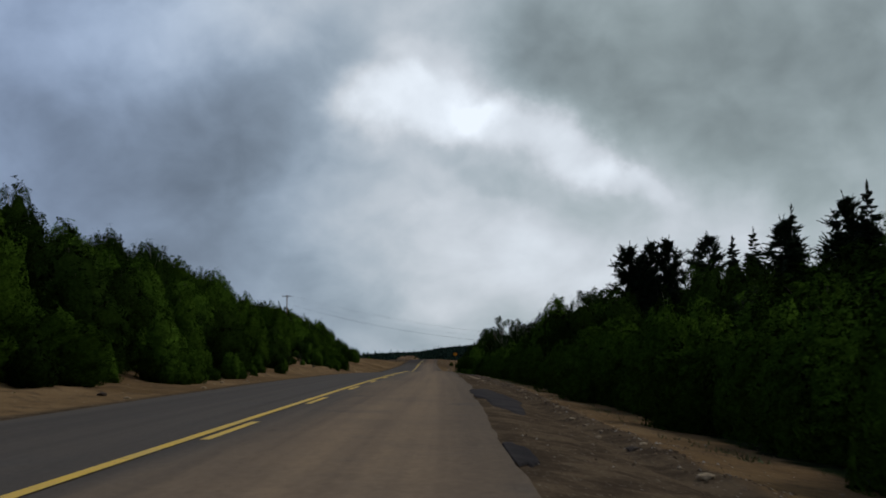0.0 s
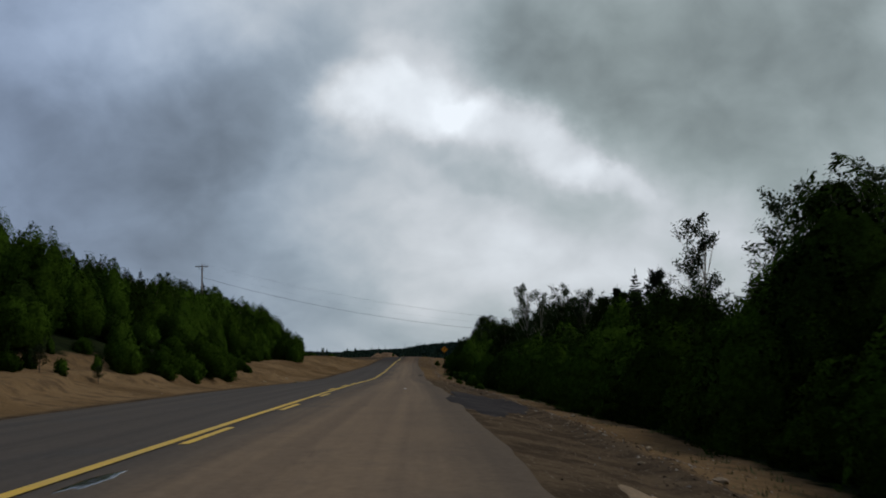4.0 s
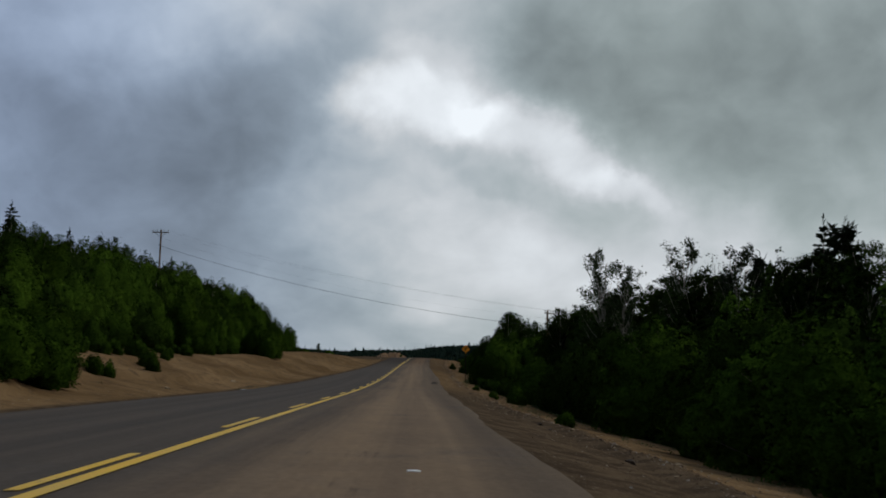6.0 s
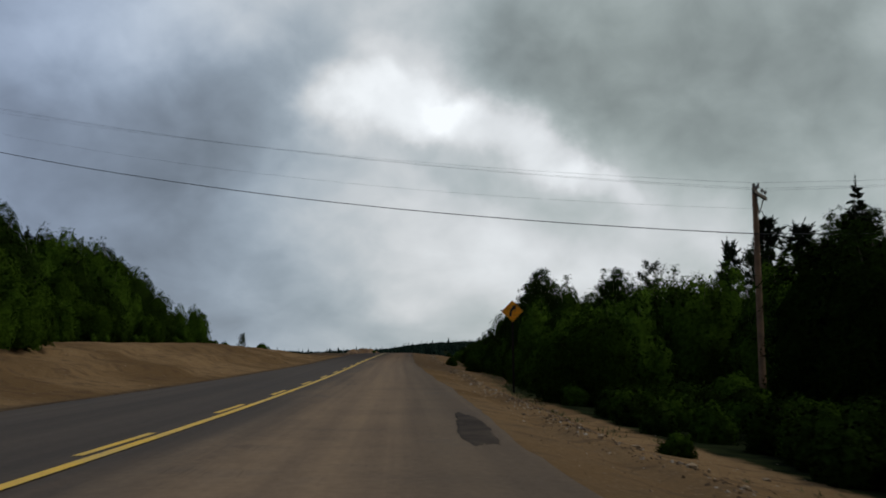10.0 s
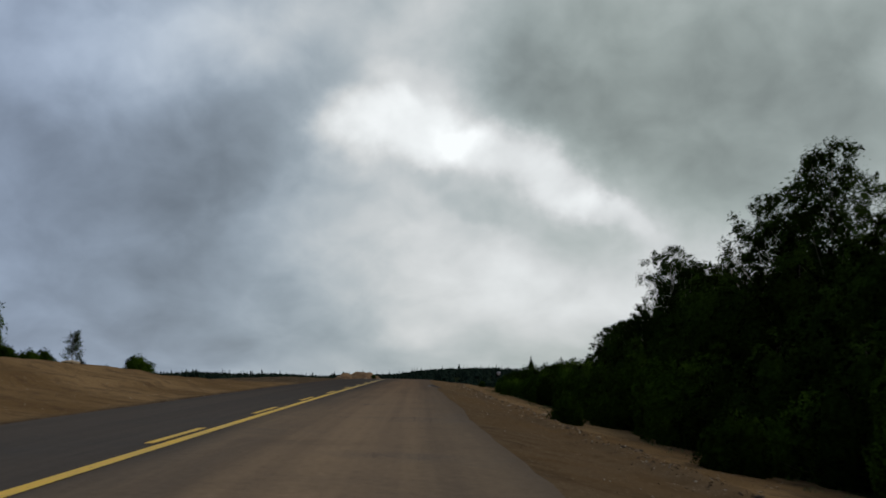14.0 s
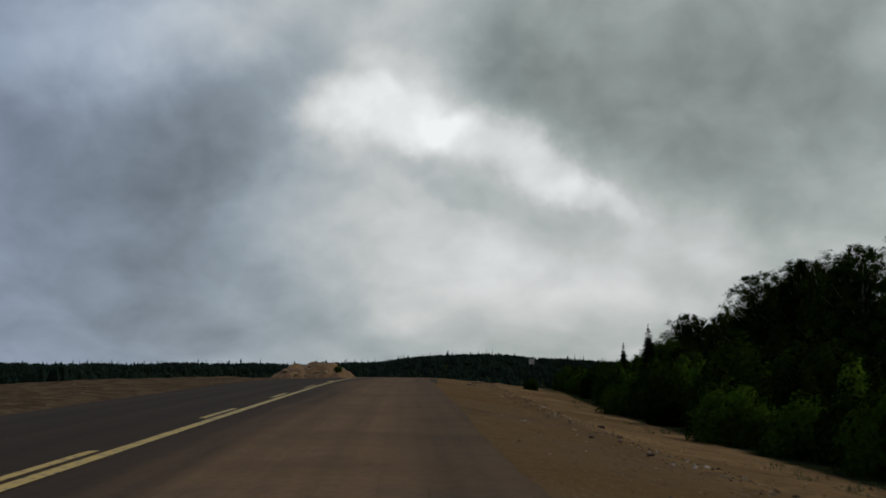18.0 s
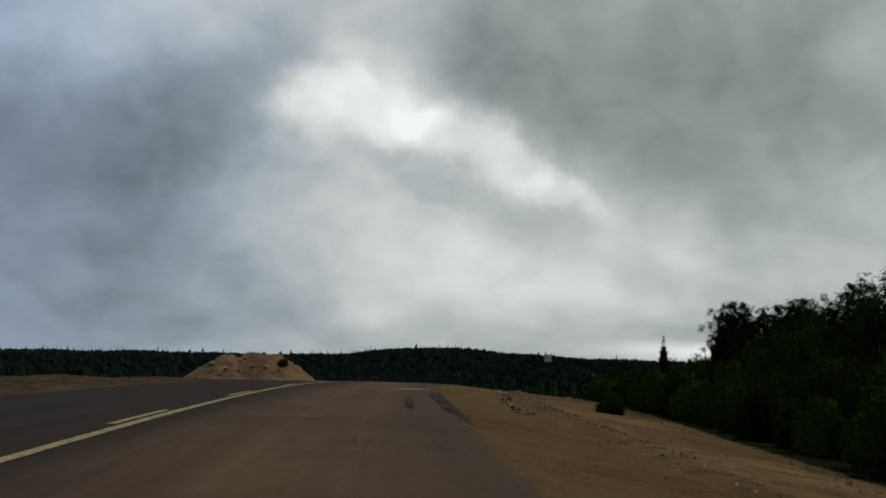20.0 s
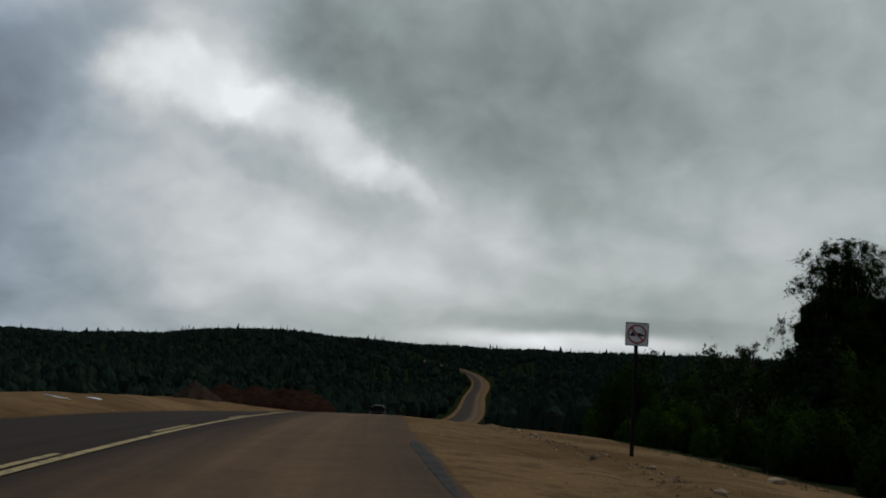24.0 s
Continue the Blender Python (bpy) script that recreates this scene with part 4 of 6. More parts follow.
for k in range(3):
    KINDS.setdefault("pine", []).append(pine(110 + k, 10.0, 3.0, SPRUCE_LEAF, BARK))
for k in range(2):
    KINDS.setdefault("sapling", []).append(airy(130 + k, 3.0, 0.85, 18, 30, 0.06, ASPEN_LEAF, BARK))
for k in range(4):
    KINDS.setdefault("balsam", []).append(clumpy(170 + k, 9.0, 2.1, POPLAR_LEAF, PALE_BARK))
KINDS["dead"] = [airy(150, 6.5, 0.9, 22, 2, 0.05, ASPEN_LEAF, BARK)]
KINDS["round"] = [clumpy(181, 9.0, 2.6, POPLAR_LEAF, BARK, 0.30, 0.40, 320)]
TALL = {"birch": 6.0, "alder": 2.6, "poplar": 8.5, "willow": 5.0, "aspen": 8.5, "spruce": 9.0, "pine": 10.0, "sapling": 3.0, "dead": 6.5, "round": 9.0, "balsam": 9.0}
WORDS = {
    "birch": ("birch_tree", "bushy green young birch tree crowded along the forest edge", "tree", "young birches"),
    "alder": ("alder_bush", "dense bright green alder bush rooted at the edge of the sand", "bush", "roadside bushes"),
    "poplar": ("poplar_tree", "tall dark green poplar tree with a full uneven crown", "tree", "tall broadleaf trees"),
    "willow": ("willow_tree", "bushy dark green willow tree in the roadside thicket", "tree", "thicket willows"),
    "aspen": ("aspen_tree", "thin pale-stemmed aspen with sparse leaves standing above the bushes", "tree", "thin aspens"),
    "spruce": ("spruce_tree", "dark pointed black spruce behind the roadside bushes", "tree", "spruces"),
    "pine": ("pine_tree", "dark jack pine with tufted crown above the roadside bushes", "tree", "pines"),
    "sapling": ("sapling", "small thin green sapling rooted in bare orange sand", "sapling", "saplings in the sand"),
    "dead": ("dead_tree", "half-bare grey dying tree among the green bushes", "tree", "dying trees"),
    "balsam": ("balsam_poplar", "tall poplar with clumped dark green leaves above the thicket", "tree", "tall broadleaf trees"),
    "round": ("round_crowned_tree", "tall broadleaf tree with a rounded crown above the slope", "tree", "tall broadleaf trees"),
}
STANDING = {}


def grow(kind, y, d, height, variant=0, turn=0.0, wide=1.0):
    variant %= len(KINDS[kind])
    name, label, category, group = WORDS[kind]
    s = height / TALL[kind]
    p = spot(y, d, -0.05)
    m = Matrix.Translation(p) @ Matrix.Rotation(turn, 4, "Z") @ Matrix.Diagonal((s * wide, s * wide, s, 1))
    first = STANDING.get((kind, variant))
    if first is None:
        ob = plant(name, label, category, group, *KINDS[kind][variant])
        ob.matrix_basis = m
        STANDING[kind, variant] = ob
        return ob
    made = copy_thing(first, Matrix.Identity(4))
    made.matrix_basis = m
    return made


rnd = random.Random(21)
# tops of the canopy above the road, along the right-hand forest
TOP_R = lambda y: float(np.interp(y, (0, 40, 52, 62, 74, 100, 112, 125, 150, 170, 190, 212, 228, 250, 262, 274, 284, 296, 330, 350, 380, 410, 440), (4.4, 4.6, 5.6, 6.4, 6.8, 5.8, 5.2, 5.0, 4.9, 5.7, 5.2, 4.8, 5.0, 6.6, 6.0, 3.8, 2.9, 2.5, 2.2, 2.0, 1.6, 1.5, 1.4)))


def slope_top(y, d):
    """Height of the crowns above the road on the rising left-hand slope."""
    full = 1.1 + (0.355 + 0.05 * (1 - float(step(y, 60, 110)))) * abs(d)
    full += 1.7 * math.exp(-(((y - 101) / 11) ** 2))
    return full + (6.4 - full) * float(step(y, 262, 288))


def to_top(kind, y, d, top, **more):
    """A plant whose top reaches a height above the road."""
    height = max(0.8, top + float(RZ(y)) - float(terrain(y, d)))
    return grow(kind, y, d, height, rnd.randrange(12), rnd.uniform(0, 6.28), **more)


def screened(y, d):
    """The gap in the thicket in front of the utility pole."""
    return 163 < y < 199 and d < 0.25 * (y - 146) + 2.2


y = 6.0
while y < 452:
    foot, top = float(FOOT_R(y)), TOP_R(y)
    d = foot + rnd.uniform(1.2, 2.6)
    low = 0.15 if screened(y, d) else min(2.3, 0.5 * top)
    dark = 138 < y < 163 or 236 < y < 286
    to_top("willow" if rnd.random() < (0.8 if dark else 0.5 if y > 290 else 0.0) else "alder", y + rnd.uniform(-1, 1), d, low * rnd.uniform(0.2 if y > 290 else 0.35, 1.1), wide=rnd.uniform(0.8, 1.25))
    y += rnd.uniform(1.9, 3.0)
y = 8.0
while y < 446:
    foot, top = float(FOOT_R(y)), TOP_R(y)
    d = foot + rnd.uniform(3.2, 5.6)
    if screened(y, d):
        to_top("alder", y, d, rnd.uniform(-0.1, 0.4), wide=1.3)
        to_top("alder", y + 1.4, d + rnd.uniform(1.5, 3.0), rnd.uniform(0.0, 0.5), wide=1.3)
    else:
        to_top("birch" if rnd.random() < (0.85 if 194 < y < 236 else 0.7 if y < 100 else 0.3) else "willow", y + rnd.uniform(-1, 1), d, top * rnd.uniform(0.48, 0.84), wide=rnd.uniform(0.85, 1.25))
    y += rnd.uniform(2.4, 3.6)
y = 12.0
while y < 440:
    foot, top = float(FOOT_R(y)), TOP_R(y)
    d = foot + rnd.uniform(6.8, 11.5)
    leafy = 6 if 194 < y < 236 else 0
    kind = rnd.choices(("birch", "poplar", "balsam", "willow", "spruce", "aspen"), (leafy, 3, 2, 3, 2.2 if y < 250 else 0.6, 0.8))[0]
    if not screened(y, d):
        to_top(kind, y + rnd.uniform(-1.5, 1.5), d, top * rnd.uniform(0.76, 1.06), wide=rnd.uniform(0.85, 1.15) * (1.25 if top < 6 else 1.0))
    y += rnd.uniform(3.0, 4.8)
# trees that stand out, stretch by stretch along the right-hand forest
for kind, yy, d, top in (
    ("spruce", 46.0, 20.0, 8.6), ("pine", 51.0, 21.0, 8.8), ("spruce", 56.0, 20.0, 9.0), ("pine", 63.0, 22.0, 9.4), ("spruce", 66.0, 21.0, 9.2), ("pine", 70.0, 19.0, 9.3),
    ("spruce", 74.0, 22.0, 9.5), ("pine", 75.5, 17.5, 9.7), ("spruce", 79.7, 23.7, 9.8), ("pine", 80.5, 17.2, 10.1), ("pine", 84.3, 16.1, 10.3), ("pine", 88.5, 18.3, 9.9),
    ("aspen", 97.0, 15.0, 7.4), ("balsam", 99.0, 16.0, 6.8), ("aspen", 102.0, 15.6, 7.3), ("balsam", 106.0, 20.0, 6.8), ("poplar", 110.0, 18.0, 6.6), ("aspen", 114.3, 14.3, 8.2),
):
    to_top(kind, yy, d, top)
for kind, yy, d, top in (
    ("balsam", 131.0, 14.8, 5.6), ("balsam", 133.0, 13.5, 5.4), ("poplar", 137.0, 14.0, 5.8), ("aspen", 139.0, 13.0, 6.6), ("spruce", 140.0, 17.0, 7.8), ("balsam", 140.0, 11.5, 5.3),
    ("balsam", 141.0, 16.5, 6.2), ("aspen", 143.5, 12.0, 7.3), ("pine", 145.0, 20.0, 8.4), ("poplar", 146.0, 12.5, 5.7), ("dead", 147.0, 14.5, 7.4), ("dead", 150.0, 13.5, 7.6),
    ("balsam", 150.0, 15.0, 6.3), ("pine", 150.5, 18.0, 7.4), ("balsam", 153.5, 13.5, 5.9), ("pine", 155.0, 17.5, 7.0), ("aspen", 158.2, 10.9, 8.6), ("aspen", 159.5, 12.6, 8.0),
):
    to_top(kind, yy, d, top)
for kind, yy, d, top in (
    ("poplar", 168.0, 13.5, 6.5), ("balsam", 171.0, 10.2, 5.7), ("balsam", 172.0, 12.0, 6.1), ("poplar", 176.0, 11.4, 5.9), ("balsam", 180.5, 13.2, 6.2), ("spruce", 200.0, 20.0, 8.6),
    ("balsam", 203.0, 18.6, 6.6), ("balsam", 204.0, 17.5, 5.6), ("spruce", 206.0, 20.6, 8.6), ("balsam", 207.0, 21.0, 7.6), ("aspen", 209.0, 17.0, 6.0), ("poplar", 210.0, 23.0, 7.6),
    ("pine", 220.0, 23.8, 8.3), ("poplar", 216.0, 15.0, 5.4), ("balsam", 222.0, 13.0, 5.2), ("aspen", 237.7, 19.1, 7.8), ("balsam", 231.0, 15.0, 6.6), ("poplar", 236.0, 12.5, 6.2),
):
    to_top(kind, yy, d, top)
for kind, yy, d, top in (
    ("willow", 241.0, 11.0, 5.2), ("balsam", 262.3, 14.3, 8.8), ("balsam", 270.0, 15.0, 8.4), ("poplar", 275.0, 12.8, 5.8), ("balsam", 277.5, 13.6, 6.0), ("balsam", 281.0, 14.5, 6.2),
    ("poplar", 285.0, 16.0, 6.4), ("balsam", 290.0, 19.0, 7.4), ("balsam", 290.0, 17.5, 7.6), ("poplar", 293.0, 20.0, 8.4), ("balsam", 299.1, 18.2, 9.8), ("balsam", 304.0, 20.0, 6.4),
    ("willow", 305.0, 15.0, 3.4), ("balsam", 311.0, 20.5, 5.6), ("poplar", 318.0, 21.0, 5.9), ("balsam", 328.6, 21.6, 6.3), ("poplar", 335.0, 23.0, 6.4), ("balsam", 342.0, 24.0, 6.8),
):
    to_top(kind, yy, d, top)
for kind, yy, d, top in (
    ("spruce", 354.0, 14.0, 3.0), ("balsam", 350.0, 25.0, 7.2), ("poplar", 357.0, 26.0, 7.4), ("balsam", 364.0, 27.0, 7.8), ("poplar", 369.0, 29.0, 8.0), ("balsam", 374.7, 26.8, 8.1),
    ("willow", 377.0, 19.5, 3.4), ("balsam", 378.5, 24.0, 4.3), ("balsam", 381.0, 36.4, 10.4), ("balsam", 383.5, 33.0, 10.3), ("poplar", 388.0, 33.0, 9.4), ("willow", 390.0, 22.0, 4.0),
    ("poplar", 393.0, 34.0, 9.4), ("balsam", 399.0, 34.5, 9.4), ("willow", 401.0, 23.0, 3.6), ("poplar", 405.0, 33.0, 9.0), ("balsam", 411.0, 34.5, 9.2), ("willow", 416.0, 27.0, 5.0),
):
    to_top(kind, yy, d, top, wide=1.25 if top > 7 else 1.0)
for kind, yy, d, top in (
    ("poplar", 417.0, 33.0, 8.6), ("balsam", 423.0, 32.5, 9.2), ("spruce", 425.1, 18.9, 5.4), ("balsam", 429.4, 31.6, 9.3), ("poplar", 428.0, 37.0, 9.0), ("balsam", 434.0, 35.0, 9.6),
    ("willow", 432.0, 23.0, 4.2), ("round", 442.0, 28.6, 11.0), ("poplar", 439.0, 35.0, 9.0), ("willow", 443.0, 14.5, 3.4), ("sapling", 447.0, 17.0, 4.2), ("willow", 450.0, 24.0, 4.2),
    ("sapling", 450.0, 22.0, 4.8), ("balsam", 455.0, 26.0, 5.4), ("spruce", 455.0, 18.0, 4.4), ("willow", 458.0, 23.0, 4.6), ("willow", 460.0, 17.0, 3.8), ("aspen", 452.0, 25.5, 5.6),
):
    to_top(kind, yy, d, top, wide=1.25 if top > 7 and kind != "round" else 1.0)
y = 34.0
while y < 100:
    to_top("poplar", y, rnd.uniform(23.0, 25.5), rnd.uniform(6.6, 8.2), wide=1.3)
    to_top("willow", y + 1.5, rnd.uniform(18.5, 20.0), rnd.uniform(5.4, 6.8), wide=1.3)
    y += 4.4
# the young wood on the left-hand slope, row behind row
for back, gap_lo, gap_hi, kinds, part_lo, part_hi in (
    (0.2, 1.6, 3.0, ("birch", "birch", "willow", "alder"), 0.16, 0.55),
    (-0.7, 2.2, 4.4, ("alder", "birch", "birch"), 0.08, 0.30),
    (2.6, 2.6, 4.0, ("birch", "birch", "willow"), 0.52, 0.90),
    (5.4, 3.4, 4.8, ("birch", "birch", "poplar"), 0.76, 1.03),
    (9.0, 4.4, 6.2, ("birch", "poplar", "poplar", "spruce"), 0.9, 1.06),
    (13.5, 6.0, 8.0, ("poplar", "poplar", "spruce"), 0.92, 1.06),
):
    y = rnd.uniform(-6, 0) + 2 * back
    while y < 287:
        d = float(FOOT_L(y)) - back - rnd.uniform(-1.9 if 85 < y and back < 1 else -1.1, 1.5)
        to_top(rnd.choice(kinds), y, d, slope_top(y, d) * rnd.uniform(part_lo, part_hi), wide=rnd.uniform(1.0, 1.35))
        y += rnd.uniform(gap_lo, gap_hi)
to_top("birch", 286.9, -25.9, 6.4, wide=1.15)
to_top("birch", 283.0, -26.7, 6.3, wide=1.1)
to_top("poplar", 300.0, 14.0, 4.0)
for kind, yy, d, top, wide in (
    ("balsam", 305.0, 17.2, 6.1, 0.8), ("balsam", 320.0, 20.2, 4.7, 1.2), ("poplar", 314.5, 19.0, 4.5, 1.1), ("pine", 229.7, 22.8, 8.3, 0.7), ("pine", 231.0, 26.0, 10.1, 0.9), ("aspen", 108.5, 16.5, 8.7, 1.0), ("balsam", 104.0, 17.0, 7.8, 1.0), ("balsam", 107.0, 18.5, 8.4, 1.1),
    ("birch", 200.0, 14.5, 4.6, 1.2), ("birch", 203.0, 12.2, 4.2, 1.2), ("birch", 206.5, 14.8, 4.8, 1.2), ("birch", 210.0, 11.8, 4.2, 1.2), ("birch", 199.0, 17.5, 5.2, 1.2), ("birch", 214.0, 13.6, 4.8, 1.2),
    ("balsam", 171.0, 15.5, 7.6, 1.1), ("poplar", 176.0, 15.0, 7.2, 1.0), ("balsam", 181.0, 16.0, 7.6, 1.1), ("balsam", 163.5, 16.5, 7.6, 1.2), ("poplar", 168.0, 11.8, 5.9, 1.0),
):
    to_top(kind, yy, d, top, wide=wide)
to_top("poplar", 273.0, 13.9, 6.2)
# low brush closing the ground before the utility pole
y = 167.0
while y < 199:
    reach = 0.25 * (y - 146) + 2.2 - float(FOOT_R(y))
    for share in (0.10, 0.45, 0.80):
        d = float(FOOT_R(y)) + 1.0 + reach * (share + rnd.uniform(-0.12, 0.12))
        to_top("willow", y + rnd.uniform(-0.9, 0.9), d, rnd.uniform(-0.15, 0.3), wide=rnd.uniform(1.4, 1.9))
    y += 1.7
# bushes that stand out on the left-hand bank
for yy, d, h in ((201.5, -15.8, 2.3), (204.0, -15.7, 2.7), (206.0, -16.4, 3.1), (208.0, -17.6, 3.2), (203.0, -17.4, 3.0)):
    grow("alder", yy, d, h, rnd.randrange(4), rnd.uniform(0, 6), wide=0.8)
for kind, yy, d, above in (("sapling", 447.0, 22.6, 3.9), ("sapling", 450.0, 25.2, 3.7), ("willow", 449.0, 26.0, 4.0), ("sapling", 443.0, 25.2, 4.5), ("balsam", 440.0, 26.0, 4.7), ("balsam", 441.0, 32.4, 9.6), ("balsam", 446.0, 36.5, 10.2), ("balsam", 431.0, 28.5, 7.4), ("willow", 445.0, 29.0, 4.0), ("willow", 438.0, 29.0, 4.2)):
    to_top(kind, yy, d, above)
to_top("aspen", 203.0, -31.0, 13.0)
to_top("sapling", 288.2, -20.1, 2.9)
to_top("alder", 298.0, -19.0, 1.8, wide=1.15)
for yy, d, top in ((282.0, -22.5, 1.3), (284.0, -23.6, 1.6), (286.0, -21.8, 1.2), (279.0, -21.6, 1.4), (288.0, -24.2, 1.6), (276.0, -22.6, 1.5), (291.0, -22.8, 1.3)):
    to_top("alder", yy, d, top + 0.7)
for yy, d, top in ((286.5, -19.0, 0.9), (97.0, -15.2, 2.0), (104.0, -14.4, 2.0), (112.0, -14.6, 1.7), (87.0, -13.2, 1.6), (91.0, -13.8, 1.5), (119.0, -13.6, 1.5), (108.0, -13.4, 1.2), (124.0, -13.0, 1.4), (133.0, -17.0, 2.3), (147.0, -18.2, 2.2), (318.0, -27.0, 1.0), (311.0, -30.0, 1.3)):
    to_top("sapling", yy, d, top, wide=1.3)
for yy, d, h in ((118.0, -13.2, 1.6), (121.0, -12.4, 1.5), (123.5, -11.9, 1.7), (126.5, -12.5, 2.0), (129.5, -12.1, 1.6), (132.5, -13.2, 2.3), (115.5, -14.2, 1.5), (136.0, -14.8, 2.4), (44.0, -11.4, 1.6), (56.0, -11.7, 1.4), (164.0, 4.9, 0.6), (179.0, 4.6, 0.5), (129.0, 4.2, 0.55), (150.0, -14.2, 1.0), (147.0, -13.2, 0.7), (153.0, -15.6, 1.1), (158.5, -15.4, 0.6), (165.0, -16.8, 0.7), (140.0, -13.8, 0.9), (172.0, -17.2, 0.8), (191.0, -18.6, 0.9), (199.0, -19.0, 1.3), (208.0, -19.4, 1.2), (262.0, 5.0, 1.1), (249.0, 6.4, 1.3), (366.0, 8.0, 0.9), (158.0, 5.8, 1.2)):
    grow("alder", yy, d, h, rnd.randrange(4), rnd.uniform(0, 6))


# the far woods: spruce spires and rounded crowns in one mesh, denser towards the skyline
wrng = np.random.default_rng(5)


def far_crowns(x, yy, hh, rr, rounded_):
    """Six-sided crowns of three uneven tiers: vertices and faces."""
    n, k = len(x), 6
    base = np.stack([x, yy, terrain(yy, x - RX(yy)) - 0.4], 1)
    ang = wrng.uniform(0, 6.28, (n, 1)) + 2 * math.pi * np.arange(k)[None] / k
    rows = []
    for lo, hi, w_spruce, w_round in ((0.0, 0.04, 0.85, 0.62), (0.34, 0.48, 0.66, 1.0), (0.66, 0.82, 0.34, 0.72)):
        wide = np.where(rounded_, w_round, w_spruce)[:, None] * rr[:, None] * wrng.uniform(0.6, 1.35, (n, k))
        up = hh[:, None] * wrng.uniform(lo, hi, (n, k))
        rows.append(base[:, None] + np.stack([wide * np.cos(ang), wide * np.sin(ang), up], 2))
    tip = base + np.stack([wrng.normal(0, 0.12, n) * rr, wrng.normal(0, 0.12, n) * rr, hh], 1)
    verts = np.concatenate([*rows, tip[:, None]], 1)
    one = [(q * k + j, q * k + (j + 1) % k, (q + 1) * k + (j + 1) % k, (q + 1) * k + j) for q in range(2) for j in range(k)]
    quads = np.array(one)[None] + (3 * k + 1) * np.arange(n)[:, None, None]
    caps = np.array([(2 * k + j, 2 * k + (j + 1) % k, 3 * k) for j in range(k)])[None] + (3 * k + 1) * np.arange(n)[:, None, None]
    return verts.reshape(-1, 3), quads.reshape(-1, 4).tolist() + caps.reshape(-1, 3).tolist()


many = 30000
r = np.concatenate([60 + 700 * wrng.uniform(0, 1, 11000) ** 0.8, wrng.uniform(600, 1350, 9000), wrng.uniform(1180, 1560, many - 20000)])
a = np.radians(wrng.uniform(-26, 46, many))
x, yy = r * np.sin(a), 330 + r * np.cos(a)
d = x - RX(yy)
left_gap = np.where(yy < 600, -50, -14)
right_gap = np.where(yy < 480, 95, np.interp(yy, (500, 700, 900, 1250, 1400), (9, 8, 9, 12, 8)))
keep = ~((left_gap < d) & (d < right_gap) & (yy < 1545))
x, yy, d = x[keep], yy[keep], d[keep]
far = np.hypot(x, yy)
hh = np.where(yy < 640, wrng.uniform(2.4, 4.8, len(x)), wrng.uniform(4.5, 9.0, len(x)))
hh = np.where((yy < 640) & (d < 0), np.minimum(hh, 3.6), hh)
rounded_ = wrng.uniform(0, 1, len(x)) < np.where(far < 900, 0.65, 0.25)
rr = hh * np.where(rounded_, wrng.uniform(0.26, 0.42, len(x)), wrng.uniform(0.15, 0.26, len(x))) * np.where(far > 1200, 1.35, 1.0)
snag = (far > 1300) & (wrng.uniform(0, 1, len(x)) < 0.05)
hh, rr = np.where(snag, hh * wrng.uniform(1.3, 1.8, len(x)), hh), np.where(snag, rr * 0.45, rr)
fv, ff = far_crowns(x, yy, hh, rr, rounded_)
fv = fv.tolist()
# haze put into the crown colour: bluer and paler than the near spruces
HAZY_FAR_LEAF = material("far_wood_crowns_hazed", leaf_build((0.0125, 0.0220, 0.0165), (0.0270, 0.0400, 0.0235), (0.0130, 0.0240, 0.0215)), 0.9, 0.0, 0.0)
tagged(new("far_woods", mesh_of("far_woods", fv, ff, HAZY_FAR_LEAF)), "dark spruce forest covering the valley and distant hills", "forest", kind="stuff")


# ---- poles and wires ----
def utility_pole(base, top, turn, label):
    """A wooden pole with one crossarm, its two braces, pins with insulators and a cable clamp."""
    e = thing("utility_pole", label, "utility pole", "power line poles")
    e.matrix_basis = Matrix.Translation(base) @ Matrix.Rotation(turn, 4, "Z")
    h = top - base.z
    bm = bmesh.new()
    rod(bm, (0, 0, -1.0), (0, 0, h), 0.135, 0.095, 14)
    part("pole_shaft", bm, POLE_WOOD, e)
    bm = bmesh.new()
    box(bm, -1.0, 1.0, -0.22, -0.12, h - 0.36, h - 0.24, 0.012)
    arm = part("crossarm", bm, ARM_WOOD, e)
    for sx in (-1, 1):
        bm = bmesh.new()
        rod(bm, (sx * 0.62, -0.17, h - 0.34), (0.0, -0.13, h - 0.95), 0.018, 0.018, 6)
        part("brace", bm, STEEL, e)
    for px in (-0.92, -0.42, 0.42, 0.92):
        bm = bmesh.new()
        rod(bm, (px, -0.17, h - 0.24), (px, -0.17, h - 0.12), 0.012, 0.012, 6)
        rod(bm, (px, -0.17, h - 0.13), (px, -0.17, h - 0.05), 0.05, 0.065, 10)
        rod(bm, (px, -0.17, h - 0.05), (px, -0.17, h + 0.0), 0.04, 0.02, 10)
        part("insulator", bm, CERAMIC, arm)
    bm = bmesh.new()
    rod(bm, (0.0, -0.13, h - 0.05), (0.0, -0.13, h + 0.14), 0.045, 0.03, 8)
    part("pole_cap_insulator", bm, CERAMIC, e)
    bm = bmesh.new()
    box(bm, -0.07, 0.07, -0.26, -0.12, h - 1.86, h - 1.70, 0.015)
    part("cable_clamp", bm, STEEL, e)
    return e


